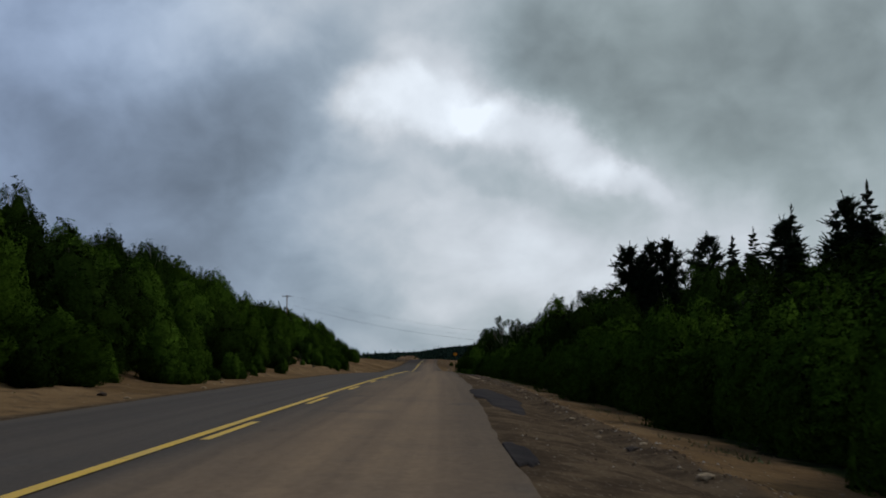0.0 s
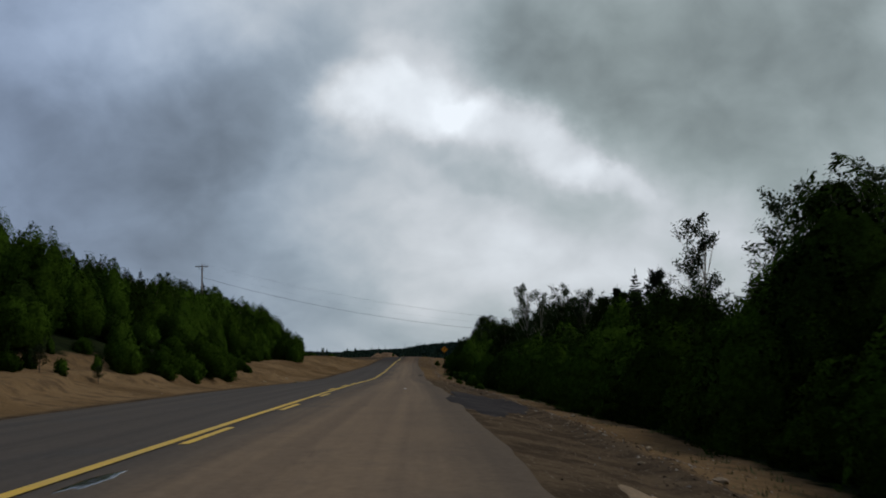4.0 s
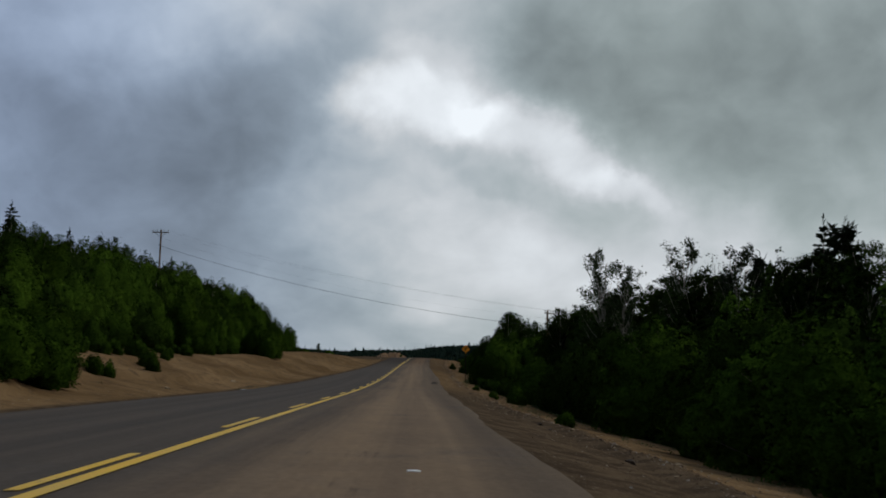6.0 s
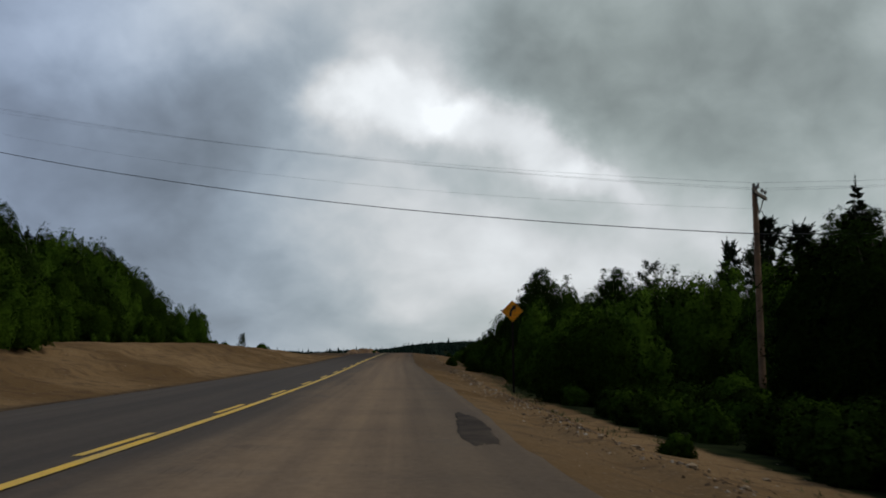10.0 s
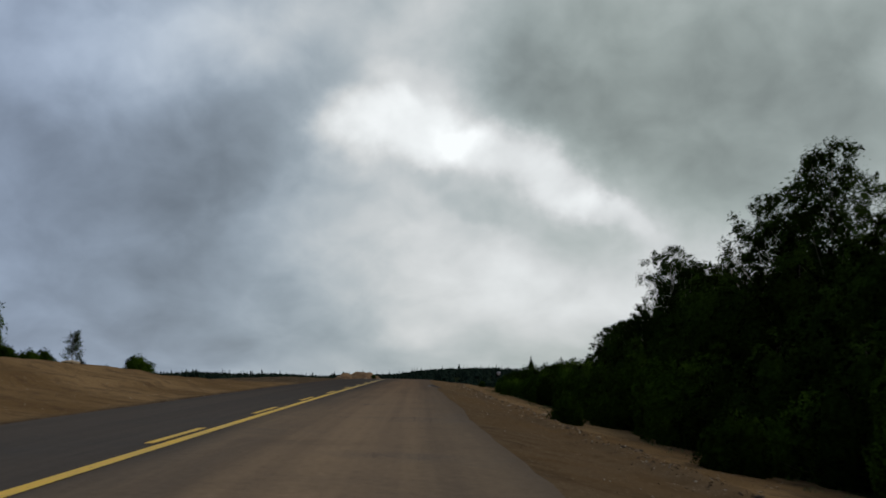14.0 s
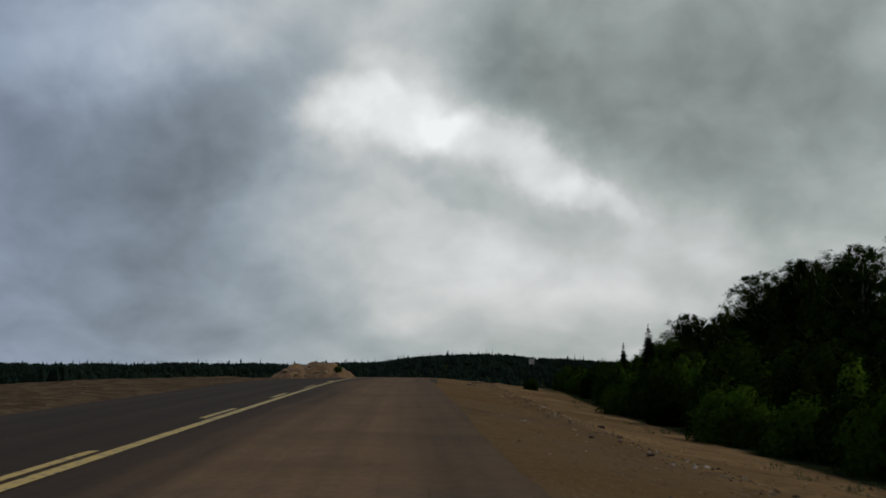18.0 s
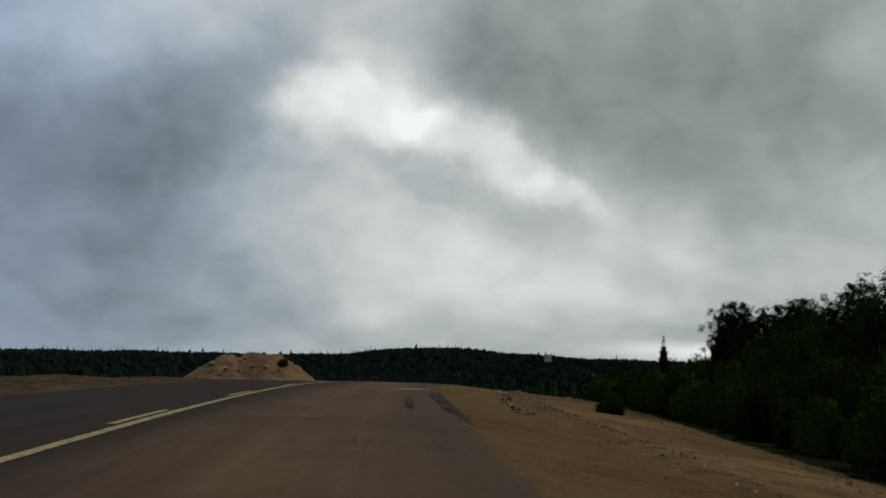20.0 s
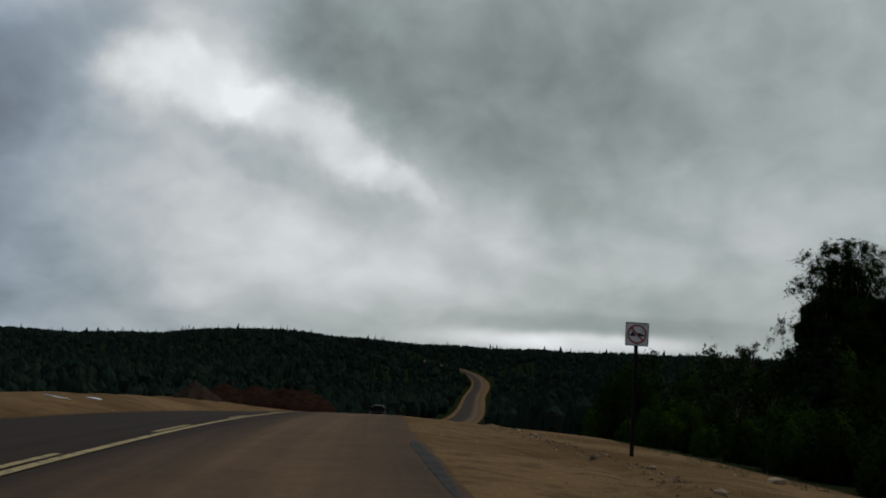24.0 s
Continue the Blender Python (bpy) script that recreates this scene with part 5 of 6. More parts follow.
POLE_R = Vector((12.28, 196.6, -3.2))
POLE_L = Vector((-31.4, 215.4, float(terrain(215.4, -31.1)) - 0.1))
run_dir = math.atan2(215.4 - 196.6, -31.4 - 12.28)
TOP_RZ, TOP_LZ = 5.62, 15.0
turn_p = run_dir + math.pi / 2
TURN_R, TURN_L = radians(58), radians(-4)
utility_pole(POLE_R, TOP_RZ, TURN_R, "reddish-brown wooden utility pole with crossarm among roadside bushes")
utility_pole(POLE_L, TOP_LZ, TURN_L, "weathered wooden utility pole with crossarm on the wooded slope")
POLE_FAR = Vector((62.0, 176.0, -3.0))
utility_pole(POLE_FAR, 5.8, turn_p, "wooden utility pole with crossarm standing back in the forest")


def cable(a, b, sag, r, label):
    n = 40
    pts = [Vector(a).lerp(Vector(b), k / n) - Vector((0, 0, sag * 4 * (k / n) * (1 - k / n))) for k in range(n + 1)]
    v, f = tube(pts, [r] * (n + 1), 6)
    tagged(new("overhead_wire", mesh_of("overhead_wire", v, f, WIRE, True)), label, "wire", "overhead wires")


def arm_point(base, top, px, turn=turn_p):
    return Matrix.Translation(base) @ Matrix.Rotation(turn, 4, "Z") @ Vector((px, -0.17, top - base.z + 0.0))


for px in (-0.92, 0.42, 0.92):
    cable(arm_point(POLE_R, TOP_RZ, px, TURN_R), arm_point(POLE_L, TOP_LZ, px, TURN_L), 0.9, 0.0033, "thin dark power wire strung across the road between poles")
    cable(arm_point(POLE_R, TOP_RZ, px, TURN_R), arm_point(POLE_FAR, 5.8, px), 0.6, 0.0033, "thin dark power wire running back above the forest")
low_r, low_l = Vector((12.28, 196.4, TOP_RZ - 1.68)), Vector((-31.4, 215.2, TOP_LZ - 1.9))
cable(low_r, low_l, 1.12, 0.017, "thick dark telephone cable strung across the road")
cable(Vector((12.28, 196.4, TOP_RZ - 0.80)), Vector((-31.4, 215.2, TOP_LZ - 0.9)), 1.2, 0.003, "thin dark neutral wire strung across the road between poles")
cable(low_r, Vector((62.0, 175.8, 4.0)), 0.7, 0.017, "thick dark telephone cable running back above the forest")


# ---- signs ----
def plate(corners, thick, mat, name, parent, label="", bevel=0.0):
    """A flat plate in the xz plane, facing -y."""
    bm = bmesh.new()
    front = [bm.verts.new((x, -thick / 2, z)) for x, z in corners]
    face = bm.faces.new(front)
    out = bmesh.ops.extrude_face_region(bm, geom=[face])
    bmesh.ops.translate(bm, verts=[g for g in out["geom"] if isinstance(g, bmesh.types.BMVert)], vec=(0, thick, 0))
    bmesh.ops.recalc_face_normals(bm, faces=bm.faces)
    return part(name, bm, mat, parent, label)


def ring(radius, width, thick, mat, name, parent, cx, cz, yy, label=""):
    bm = bmesh.new()
    n = 36
    loops = []
    for r, off in ((radius, 0), (radius - width, 0), (radius - width, thick), (radius, thick)):
        loops.append([bm.verts.new((cx + r * math.cos(2 * math.pi * k / n), yy + off, cz + r * math.sin(2 * math.pi * k / n))) for k in range(n)])
    for q in range(4):
        a, b = loops[q], loops[(q + 1) % 4]
        for k in range(n):
            bm.faces.new((a[k], a[(k + 1) % n], b[(k + 1) % n], b[k]))
    bmesh.ops.recalc_face_normals(bm, faces=bm.faces)
    return part(name, bm, mat, parent, label)


def rounded(half, r, turn=0.0, n=5):
    """Corners of a square plate with rounded corners."""
    pts = []
    for q in range(4):
        cx, cz = ((1, 1), (-1, 1), (-1, -1), (1, -1))[q]
        for k in range(n):
            a = math.pi / 2 * (q + k / (n - 1))
            pts.append(((half - r) * cx + r * math.cos(a), (half - r) * cz + r * math.sin(a)))
    c, s = math.cos(turn), math.sin(turn)
    return [(x * c - z * s, x * s + z * c) for x, z in pts]


def curve_sign(yy, d):
    e = thing("curve_warning_sign", "amber diamond curve warning sign with black arrow on a post", "road sign")
    base = spot(yy, d)
    e.matrix_basis = Matrix.Translation(base) @ Matrix.Rotation(radians(-4), 4, "Z")
    mid = 1.68 - base.z
    bm = bmesh.new()
    box(bm, -0.045, 0.045, 0.02, 0.07, -0.5, mid + 0.30, 0.006)
    part("post", bm, STEEL, e)
    half = 0.325
    board = plate([(x, z + mid) for x, z in rounded(half, 0.03, math.pi / 4)], 0.006, SIGN_ORANGE, "sign_board", e)
    for dy, grow_by, w in ((-0.004, 0.30, 0.012),):
        outer, inner = rounded(grow_by, 0.025, math.pi / 4), rounded(grow_by - w, 0.02, math.pi / 4)
        bm = bmesh.new()
        a = [bm.verts.new((x, dy - 0.002, z + mid)) for x, z in outer]
        b = [bm.verts.new((x, dy - 0.002, z + mid)) for x, z in inner]
        for k in range(len(a)):
            bm.faces.new((a[k], a[(k + 1) % len(a)], b[(k + 1) % len(a)], b[k]))
        part("border", bm, SIGN_BLACK, board, "thin black border")
    # the arrow: a bent shaft with a head pointing up to the right
    pts = [(-0.085, -0.225), (-0.085, -0.09), (-0.06, 0.01), (-0.005, 0.085), (0.06, 0.13)]
    bm = bmesh.new()
    lo, hi = [], []
    for k, (x, z) in enumerate(pts):
        x0, z0 = pts[max(k - 1, 0)]
        x1, z1 = pts[min(k + 1, len(pts) - 1)]
        n = Vector((-(z1 - z0), x1 - x0)).normalized() * 0.050
        lo.append(bm.verts.new((x + n.x, -0.0065, z + n.y + mid)))
        hi.append(bm.verts.new((x - n.x, -0.0065, z - n.y + mid)))
    for k in range(len(pts) - 1):
        bm.faces.new((lo[k], hi[k], hi[k + 1], lo[k + 1]))
    bm.faces.new([bm.verts.new((x, -0.0065, z + mid)) for x, z in ((-0.025, 0.225), (0.115, 0.03), (0.175, 0.245))])
    bmesh.ops.recalc_face_normals(bm, faces=bm.faces)
    part("arrow", bm, SIGN_BLACK, board, "black bent arrow")
    for zz in (-0.2, 0.2):
        bm = bmesh.new()
        rod(bm, (0, -0.012, mid + zz), (0, 0.03, mid + zz), 0.012, 0.012, 8)
        part("bolt", bm, SIGN_BACK, board)
    return e


def no_entry_sign(yy, d):
    e = thing("prohibition_sign", "white square prohibition sign with red ring on a dark post", "road sign")
    base = spot(yy, d)
    e.matrix_basis = Matrix.Translation(base) @ Matrix.Rotation(radians(-13), 4, "Z") @ Matrix.Rotation(radians(1.2), 4, "Y")
    mid = 1.95 - base.z
    bm = bmesh.new()
    box(bm, -0.05, 0.05, 0.02, 0.10, -0.5, mid + 0.2, 0.008)
    part("post", bm, STEEL, e)
    board = plate([(x, z + mid) for x, z in rounded(0.32, 0.03)], 0.006, SIGN_WHITE, "sign_board", e)
    for x0, x1, z0, z1 in ((-0.316, 0.316, 0.292, 0.316), (-0.316, 0.316, -0.316, -0.292), (-0.316, -0.292, -0.292, 0.292), (0.292, 0.316, -0.292, 0.292)):
        plate([(x0, z0 + mid), (x1, z0 + mid), (x1, z1 + mid), (x0, z1 + mid)], 0.002, SIGN_BLACK, "border_strip", board).location.y = -0.005
    ring(0.265, 0.045, 0.002, SIGN_RED, "ring", board, 0, mid, -0.008, "red ring")
    # two low dark silhouettes side by side
    for shape in (((-0.19, -0.055), (-0.03, -0.055), (-0.04, 0.0), (-0.08, 0.02), (-0.10, 0.075), (-0.14, 0.06), (-0.15, 0.01), (-0.20, -0.01)), ((0.00, -0.055), (0.20, -0.055), (0.21, -0.01), (0.13, 0.005), (0.10, 0.04), (0.04, 0.04), (0.01, 0.0))):
        plate([(x, z + mid) for x, z in shape], 0.002, SIGN_BLACK, "symbol", board, "black vehicle symbol").location.y = -0.0052
    c = 0.19
    plate([(x, z + mid) for x, z in ((-c - 0.015, c - 0.015), (-c + 0.015, c + 0.015), (c + 0.015, -c + 0.015), (c - 0.015, -c - 0.015))], 0.002, SIGN_RED, "slash", board, "red diagonal bar").location.y = -0.0108
    return e


curve_sign(204.6, 4.85)
no_entry_sign(414.5, 7.55)


# ---- heaps, stones, patches ----
def heap(name, label, yy, d, sx, sy, h, mat, seed, peaks, blunt):
    """A dumped heap: several soft cones with a rough surface."""
    rng = np.random.default_rng(seed)
    n = 56
    verts, faces = [], []
    bumps = rng.normal(0, 1, (n + 1, n + 1))
    for i in range(n + 1):
        for j in range(n + 1):
            u, v = 2 * i / n - 1, 2 * j / n - 1
            z = max(hh * max(0.0, 1 - math.hypot((u - pu) / ru, (v - pv) / rv)) ** blunt for pu, pv, ru, rv, hh in peaks)
            z = min(z, 1.0) * h
            if z > 0.02:
                z += 0.025 * h * bumps[i, j] * min(1, z / h * 3) + 0.09 * h * noise.noise(Vector((u * 5, v * 5, seed)))
            x, y_ = u * sx, v * sy
            verts.append((x, y_, max(z, 0) + float(terrain(yy + y_, d + x)) - float(terrain(yy, d)) - (0.12 if z <= 0.02 else 0.02)))
    for i in range(n):
        for j in range(n):
            a = i * (n + 1) + j
            faces.append((a, a + n + 1, a + n + 2, a + 1))
    ob = new(name, mesh_of(name, verts, faces, mat, True))
    ob.location = spot(yy, d)
    tagged(ob, label, "heap")
    return [ob.location + Vector(v) for v in verts]


MOUND_SKIN = heap("rubble_mound", "big orange sand and rubble mound dumped beside the road", 429.0, -22.5, 7.0, 5.8, 2.85, MOUND, 3, ((-0.30, 0, 0.70, 0.85, 1.06), (0.10, 0.1, 0.80, 0.9, 1.22), (0.24, 0, 0.76, 0.85, 1.25), (-0.05, -0.35, 0.5, 0.5, 0.5), (0.55, -0.3, 0.4, 0.5, 0.45)), 0.92)
heap("earth_mound", "long dark reddish earth mound behind the road crest", 533.0, -29.0, 15.0, 9.0, 4.6, RED_EARTH, 5, ((-0.66, 0, 0.34, 0.9, 0.55), (-0.40, 0, 0.40, 0.9, 0.85), (-0.12, 0, 0.42, 0.9, 1.0), (0.18, 0.05, 0.42, 0.9, 0.96), (0.44, 0, 0.40, 0.9, 0.94), (0.66, 0.1, 0.30, 0.8, 0.86)), 0.55)
heap("earth_mound", "brown cone of loose earth beside the reddish mound", 517.0, -30.0, 5.5, 5.0, 4.1, PALE_GRAVEL, 8, ((0, 0, 0.95, 0.95, 1.0),), 0.85)


def stone_mesh(seed, flat):
    rng = np.random.default_rng(seed)
    bm = bmesh.new()
    bmesh.ops.create_icosphere(bm, subdivisions=1, radius=1.0)
    for v in bm.verts:
        v.co *= 1 + rng.normal(0, 0.16)
        v.co.z *= flat
    me = bpy.data.meshes.new("stone")
    bm.to_mesh(me)
    bm.free()
    return me


STONES = []
for k in range(8):
    me = stone_mesh(200 + k, 0.45 + 0.07 * k)
    me.materials.append(DARK_STONE if k in (2, 6) else STONE)
    STONES.append(me)
srnd = random.Random(8)


def stone(yy, d, size, which):
    ob = new("stone", STONES[which % 8])
    ob.matrix_basis = Matrix.Translation(spot(yy, d, size * 0.18)) @ Matrix.Rotation(srnd.uniform(0, 6.28), 4, "Z") @ Matrix.Diagonal((size * srnd.uniform(0.8, 1.5), size, size * 0.9, 1))
    dark = which % 8 in (2, 6)
    return tagged(ob, "dark lump of broken asphalt on the sandy shoulder" if dark else "small pale grey stone lying on the sandy shoulder", "stone", "shoulder stones")


y = 6.0
while y < 430:
    f = float(FOOT_R(y))
    e = float(EDGE_R(y))
    near = e + 0.9 + 0.42 * (f - e - 0.9)
    stone(y, near + srnd.gauss(0, 0.55), srnd.choice((0.035, 0.04, 0.05, 0.05, 0.06, 0.07, 0.10)), srnd.randrange(8))
    y += srnd.uniform(0.8, 2.6)
for k in range(78):
    yy = srnd.uniform(354, 391)
    stone(yy, 3.6 + 0.042 * (yy - 356) + srnd.gauss(0, 0.16), srnd.uniform(0.035, 0.10), srnd.choice((2, 6, 6, 2, 7, 3)))
for yy, d, s in ((287.0, -19.6, 0.42), (279.0, -17.0, 0.5), (291.0, -17.6, 0.35), (409.0, 9.4, 0.22), (160.0, -11.5, 0.18), (141.0, -11.0, 0.16), (40.0, -9.6, 0.12), (30.0, -9.5, 0.10), (52.0, -10.2, 0.09), (47.0, -10.4, 0.12), (422.0, -17.5, 0.5), (421.5, -18.6, 0.35), (424.0, -21.0, 0.4)):
    stone(yy, d, s, 3)
facing = [p for p in MOUND_SKIN if p.y < 429.5 and p.z > float(terrain(429.0, -22.5)) + 0.35]
for k in range(26):
    p, size = facing[srnd.randrange(len(facing))], srnd.choice((0.10, 0.14, 0.18, 0.24, 0.34))
    ob = new("stone", STONES[srnd.choice((0, 1, 3, 4, 5, 7))])
    ob.matrix_basis = Matrix.Translation(p + Vector((0, 0, 0.1 * size))) @ Matrix.Rotation(srnd.uniform(0, 6.28), 4, "Z") @ Matrix.Diagonal((size * srnd.uniform(0.9, 1.6), size, size * 0.9, 1))
    tagged(ob, "pale boulder half sunk in the rubble mound", "stone", "mound boulders")
stone(30.5, -10.4, 0.17, 2)
# a green tuft rooted near the top of the mound
rooted = min(MOUND_SKIN, key=lambda p: (p.x - float(RX(427.0)) + 18.6) ** 2 + (p.y - 427.0) ** 2)
tuft = grow("alder", rooted.y, rooted.x - float(RX(rooted.y)), 0.9, 1, 2.0, wide=1.1)
tuft.matrix_basis = Matrix.Translation((0, 0, rooted.z - 0.1 - tuft.matrix_basis.translation.z)) @ tuft.matrix_basis
# finer gravel and clods that nobody could count
grng = np.random.default_rng(77)


def gravel(count, yy, d, size):
    """Small four-faced pebbles at the given places: vertices and faces."""
    base = np.stack([RX(yy) + d, yy, terrain(yy, d)], 1)
    q = grng.uniform(0, 6.28, count)
    foot = np.stack([base + np.stack([size * np.cos(q + j * 2.094) * grng.uniform(0.7, 1.3, count), size * np.sin(q + j * 2.094), -0.3 * size], 1) for j in range(3)], 1)
    tip = base + np.stack([grng.normal(0, 0.25, count) * size, grng.normal(0, 0.25, count) * size, size * grng.uniform(0.3, 0.65, count)], 1)
    verts = np.concatenate([foot, tip[:, None]], 1).reshape(-1, 3)
    faces = (np.array([(0, 1, 3), (1, 2, 3), (2, 0, 3)])[None] + 4 * np.arange(count)[:, None, None]).reshape(-1, 3)
    return verts, faces


many = 34000
yy = grng.uniform(4, 432, many)
share = np.abs(grng.normal(0.55, 0.26, many))
d_right = EDGE_R(yy) + 0.25 + share * (FOOT_R(yy) - EDGE_R(yy) - 0.1)
d_left = EDGE_L(yy) - 0.1 - np.abs(grng.normal(0, 4.0, many))
d = np.where(grng.uniform(0, 1, many) < 0.72, d_right, d_left)
row = grng.uniform(0, 1, many) < np.where((yy > 180) & (yy < 228), 0.5, 0.20)
d = np.where(row, EDGE_R(yy) + 0.9 + 0.42 * (FOOT_R(yy) - EDGE_R(yy) - 0.9) + 0.22 * np.sin(yy * 0.17) + 0.10 * np.sin(yy * 0.71 + 1.0) + grng.normal(0, 0.22, many), d)
size = grng.uniform(0.012, 0.034, many) * np.where(row, 1.7, 1.0) * np.where(grng.uniform(0, 1, many) < 0.92, 1.0, np.where(yy > 240, 1.8, 1.6))
gvv, gff = gravel(many, yy, d, size)
tagged(new("gravel", mesh_of("gravel", gvv.tolist(), gff.tolist(), GRAVEL)), "loose fine gravel and clods scattered over the sandy shoulders", "gravel", kind="stuff")
# grass and weeds along the forest foot and on the left-hand sand
vrng = np.random.default_rng(31)
bv, bf = [], []
for k in range(3400):
    yy = vrng.uniform(5, 430)
    if k < 130:
        yy = vrng.normal(284.0, 4.0)
        d = vrng.normal(-21.8, 1.8)
    elif k < 420:
        yy = vrng.normal(209.0, 4.5)
        d = float(FOOT_R(yy)) + vrng.normal(-0.05, 0.35)
    elif vrng.uniform() < 0.62:
        d = float(FOOT_R(yy)) + vrng.normal(-0.25, 0.45)
        if noise.noise(Vector((yy * 0.12, 3.0, 0))) < -0.05:
            continue
    else:
        if yy > 300:
            d = float(EDGE_L(yy)) - abs(vrng.normal(0, 1)) * 9 - 3.0
        else:
            d = float(FOOT_L(yy)) + abs(vrng.normal(0, 1.3)) - 0.3
        if noise.noise(Vector((yy * 0.2, d * 0.3, 9.0))) < 0.05:
            continue
    p = spot(yy, d, -0.02)
    tall = vrng.uniform(0.06, 0.17)
    for j in range(26 if 130 <= k < 420 else 7):
        t, lean = vrng.uniform(0, 6.28), vrng.uniform(0.1, 0.8)
        ox, oy = vrng.normal(0, 0.16 if 130 <= k < 420 else 0.09, 2)
        w_ = 0.006 + 0.010 * vrng.uniform()
        o = len(bv)
        bv += [(p.x + ox - w_ * math.sin(t), p.y + oy + w_ * math.cos(t), p.z), (p.x + ox + w_ * math.sin(t), p.y + oy - w_ * math.cos(t), p.z), (p.x + ox + lean * tall * math.cos(t), p.y + oy + lean * tall * math.sin(t), p.z + tall * vrng.uniform(0.6, 1.0))]
        bf.append((o, o + 1, o + 2))
tagged(new("weeds", mesh_of("weeds", bv, bf, GRASS)), "thin green and yellowed weeds growing from the sand along the bushes", "weeds", kind="stuff")


def blot(name, label, yy, d, ly, ld, mat, seed, lift, category, skew=0.0):
    """A thin irregular patch lying on road or sand."""
    rng = np.random.default_rng(seed)
    n = 64
    ph = rng.uniform(0, 6.28, 6)
    outer = []
    for k in range(n):
        a = 2 * math.pi * k / n
        r = 1 + sum(0.12 / (m + 1) * 1.6 * math.sin((m + 2) * a + ph[m]) for m in range(6)) + rng.uniform(-0.07, 0.07)
        outer.append((ld * r * math.cos(a) + skew * ly * r * math.sin(a), ly * r * math.sin(a)))
    verts, faces = [], []

    def put(x, y_, up):
        dd_ = d + x
        yq = yy + y_
        on_road = ragged_l(yq) - 0.03 < dd_ < ragged_r(yq) + 0.03
        g = float(RZ(yq)) - 0.018 * abs(dd_ - CENTRE) if on_road else float(terrain(yq, dd_)) + 0.006
        verts.append((float(RX(yq)) + dd_, yq, g + up))

    put(0, 0, lift)
    for f, up in ((0.3, lift), (0.55, lift), (0.78, lift), (0.94, lift * 0.8), (1.0, -0.015)):
        for x, y_ in outer:
            put(x * f, y_ * f, up)
    for k in range(n):
        faces.append((0, 1 + k, 1 + (k + 1) % n))
        for q in range(4):
            a, b = 1 + q * n + k, 1 + q * n + (k + 1) % n
            faces.append((a, a + n, b + n, b))
    return tagged(new(name, mesh_of(name, verts, faces, mat, True)), label, category, kind="structure")


blot("asphalt_patch", "dark fresh asphalt patch at the broken road edge", 28.5, 1.42, 6.4, 0.66, PATCH, 1, 0.02, "patch", 0.02)
blot("asphalt_patch", "small dark asphalt patch at the broken road edge", 11.6, 0.85, 1.6, 0.15, PATCH, 2, 0.007, "patch")
blot("asphalt_patch", "dark asphalt patch crumbling into the sandy shoulder", 98.5, 2.2, 10.5, 1.15, PATCH, 3, 0.02, "patch")
blot("asphalt_patch", "dark oval asphalt repair at the road edge", 179.0, 1.25, 3.6, 0.30, WORN_PATCH, 4, 0.007, "patch")
blot("asphalt_patch", "dark wet asphalt strip along the road edge", 292.4, 1.15, 5.0, 0.30, PATCH, 6, 0.007, "patch")
blot("puddle", "narrow puddle at the broken road edge", 292.0, 0.80, 2.8, 0.09, DAMP, 18, 0.006, "puddle", 0.03)
blot("asphalt_patch", "dark asphalt strip along the sandy road edge", 353.5, 1.45, 6.5, 0.26, WORN_PATCH, 7, 0.007, "patch")
blot("asphalt_patch", "small dark asphalt repair near the sandy road edge", 352.0, 0.62, 2.4, 0.13, WORN_PATCH, 5, 0.006, "patch")
for yy, d, ly, ld in ((379.0, 1.15, 4.0, 0.10), (391.0, 1.25, 5.5, 0.14), (404.0, 1.2, 4.5, 0.14)):
    blot("asphalt_patch", "wet grey asphalt strip along the sandy road edge", yy, d, ly, ld, WET, 17, 0.007, "patch")
blot("sand_tongue", "loose orange sand washed over the road edge", 70.8, 2.3, 4.2, 0.5, SAND, 9, 0.006, "sand", -0.03)
blot("sand_tongue", "thin pale sand wedge washed onto the road", 363.3, 0.65, 0.9, 0.58, SAND, 10, 0.005, "sand")
blot("puddle", "shallow puddle beside the yellow centre line", 74.5, -2.92, 0.9, 0.10, WATER, 11, 0.005, "puddle")
blot("puddle", "shallow puddle beside the yellow centre line", 70.0, -2.9, 0.7, 0.08, WATER, 12, 0.005, "puddle")
blot("puddle", "bright rain puddle on the sandy lay-by", 429.0, -11.7, 0.5, 0.42, WATER, 13, 0.01, "puddle")
blot("puddle", "bright rain puddle on the sandy lay-by", 433.0, -11.6, 0.5, 0.30, WATER, 14, 0.01, "puddle")
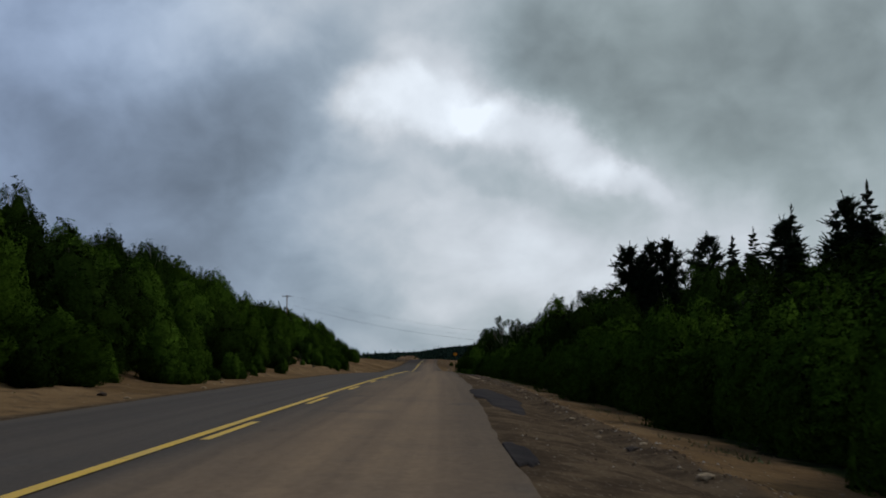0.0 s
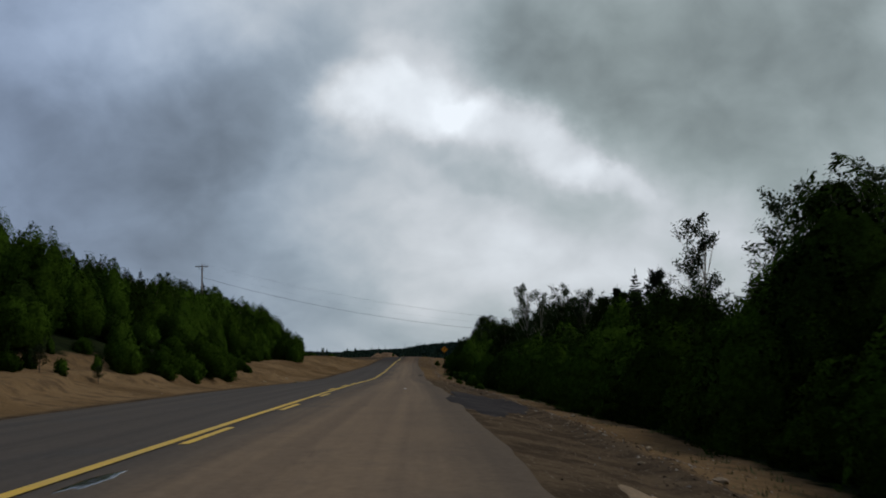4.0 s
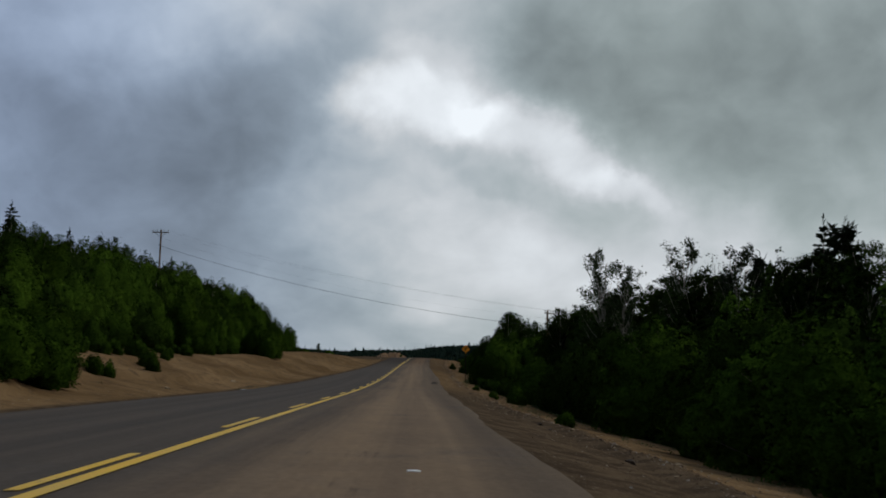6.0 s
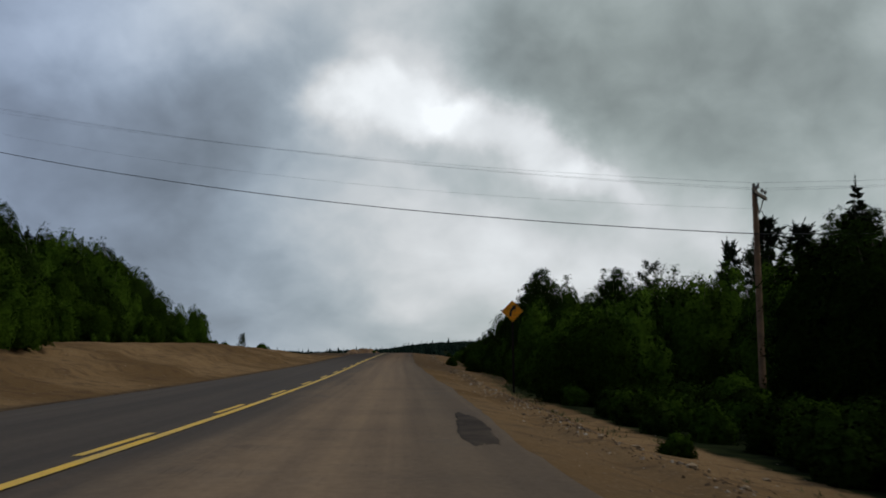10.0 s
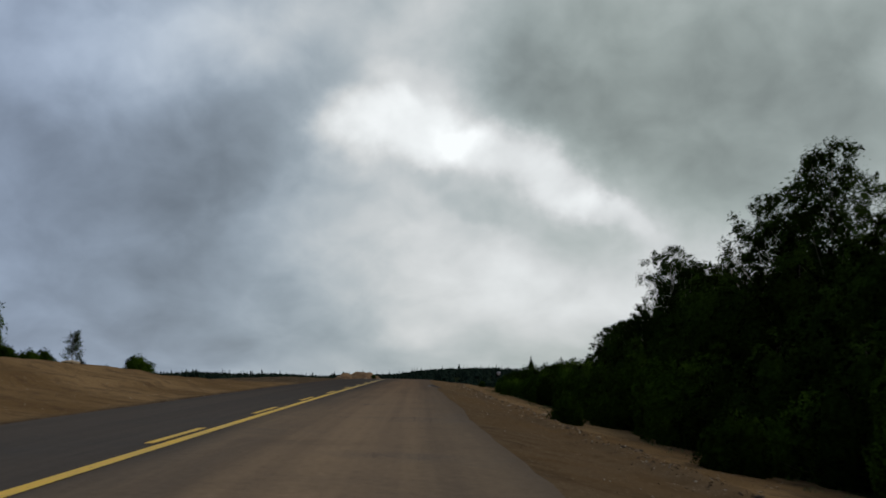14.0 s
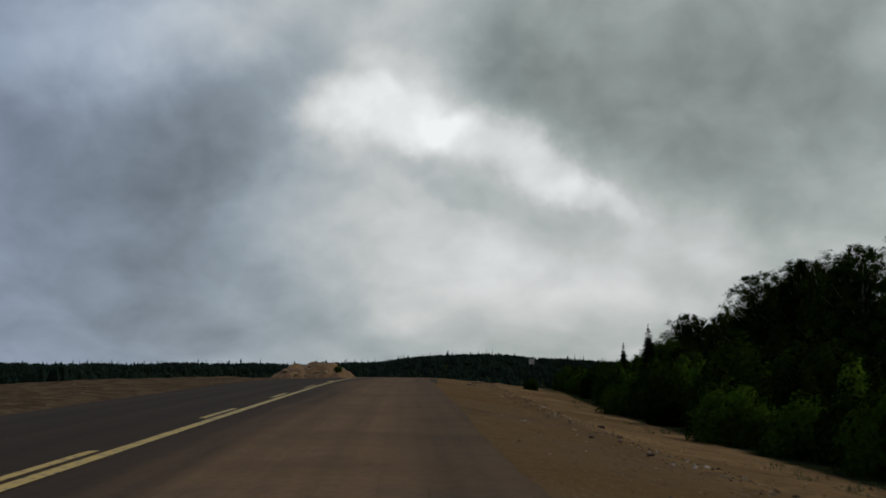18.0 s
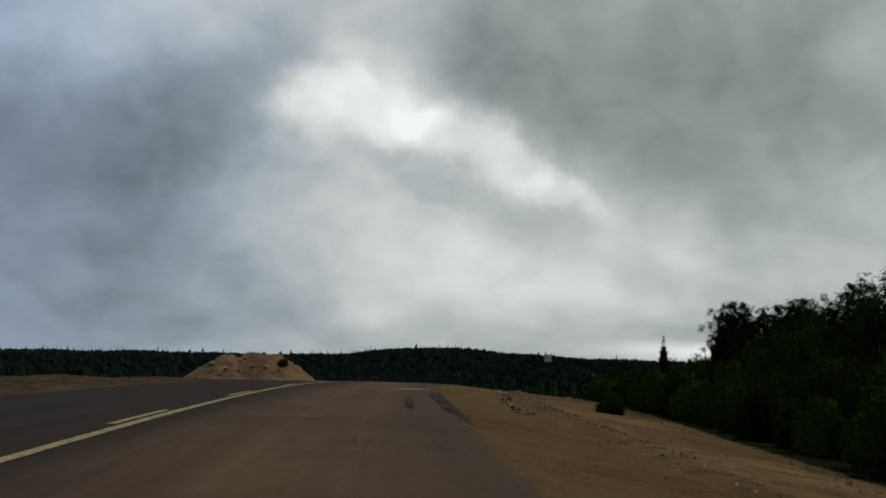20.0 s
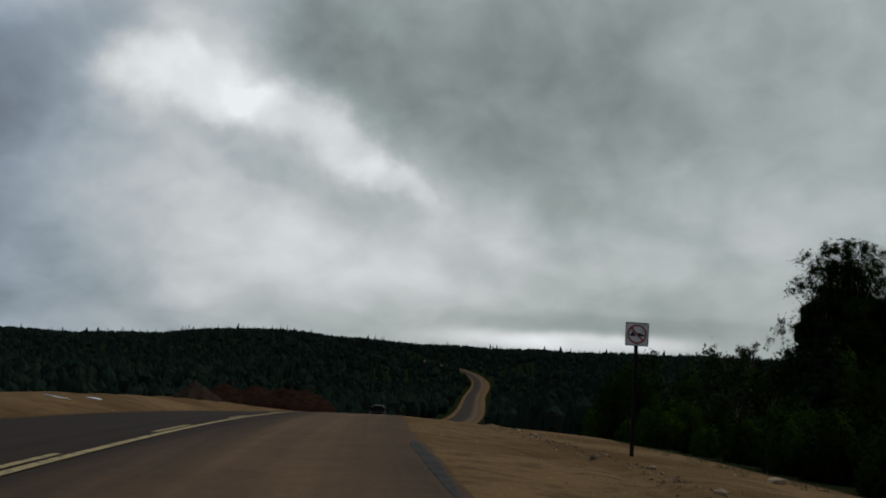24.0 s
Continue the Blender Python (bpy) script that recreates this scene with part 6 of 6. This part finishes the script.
blot("litter", "small white paper scrap lying on the road", 108.3, -0.45, 0.05, 0.09, SIGN_WHITE, 21, 0.01, "litter")
blot("puddle", "shallow puddle at the far road edge", 157.0, -9.75, 4.5, 0.6, WATER, 15, 0.006, "puddle")


# ---- a dark car coming over the crest ----
def car(yy, d):
    e = thing("car", "dark sport utility car with lit front on the far lane", "car")
    e.matrix_basis = Matrix.Translation((float(RX(yy)) + d, yy, float(RZ(yy)) - 0.03)) @ Matrix.Rotation(radians(-15), 4, "Z")
    bm = bmesh.new()
    box(bm, -0.92, 0.92, -2.2, 2.2, 0.32, 1.02, 0.14)
    part("body", bm, CAR_PAINT, e)
    bm = bmesh.new()
    box(bm, -0.80, 0.80, -1.0, 2.05, 0.98, 1.68, 0.20)
    part("cabin", bm, CAR_PAINT, e)
    bm = bmesh.new()
    bm.faces.new([bm.verts.new(v) for v in ((-0.66, -1.02, 1.06), (0.66, -1.02, 1.06), (0.60, -0.985, 1.52), (-0.60, -0.985, 1.52))])
    part("windscreen", bm, GLASS, e)
    bm = bmesh.new()
    box(bm, -0.5, 0.5, -2.225, -2.18, 0.55, 0.78, 0.02)
    part("grille", bm, RUBBER, e)
    for sx in (-1, 1):
        bm = bmesh.new()
        box(bm, sx * 0.72 - 0.14, sx * 0.72 + 0.14, -2.23, -2.15, 0.72, 0.88, 0.03)
        part("headlight", bm, CHROME, e, "bright headlight")
        bm = bmesh.new()
        box(bm, sx * 1.0 - 0.09, sx * 1.0 + 0.09, -0.95, -0.80, 1.02, 1.15, 0.03)
        part("wing_mirror", bm, CAR_PAINT, e)
        for wy in (-1.38, 1.38):
            bm = bmesh.new()
            rod(bm, (sx * 0.93 - 0.11, wy, 0.34), (sx * 0.93 + 0.11, wy, 0.34), 0.34, 0.34, 20)
            wheel = part("wheel", bm, RUBBER, e)
            bm = bmesh.new()
            rod(bm, (sx * 0.93 + sx * 0.10, wy, 0.34), (sx * 0.93 + sx * 0.125, wy, 0.34), 0.2, 0.18, 12)
            part("rim", bm, SIGN_BACK, wheel)
    return e


car(503.0, -5.5)
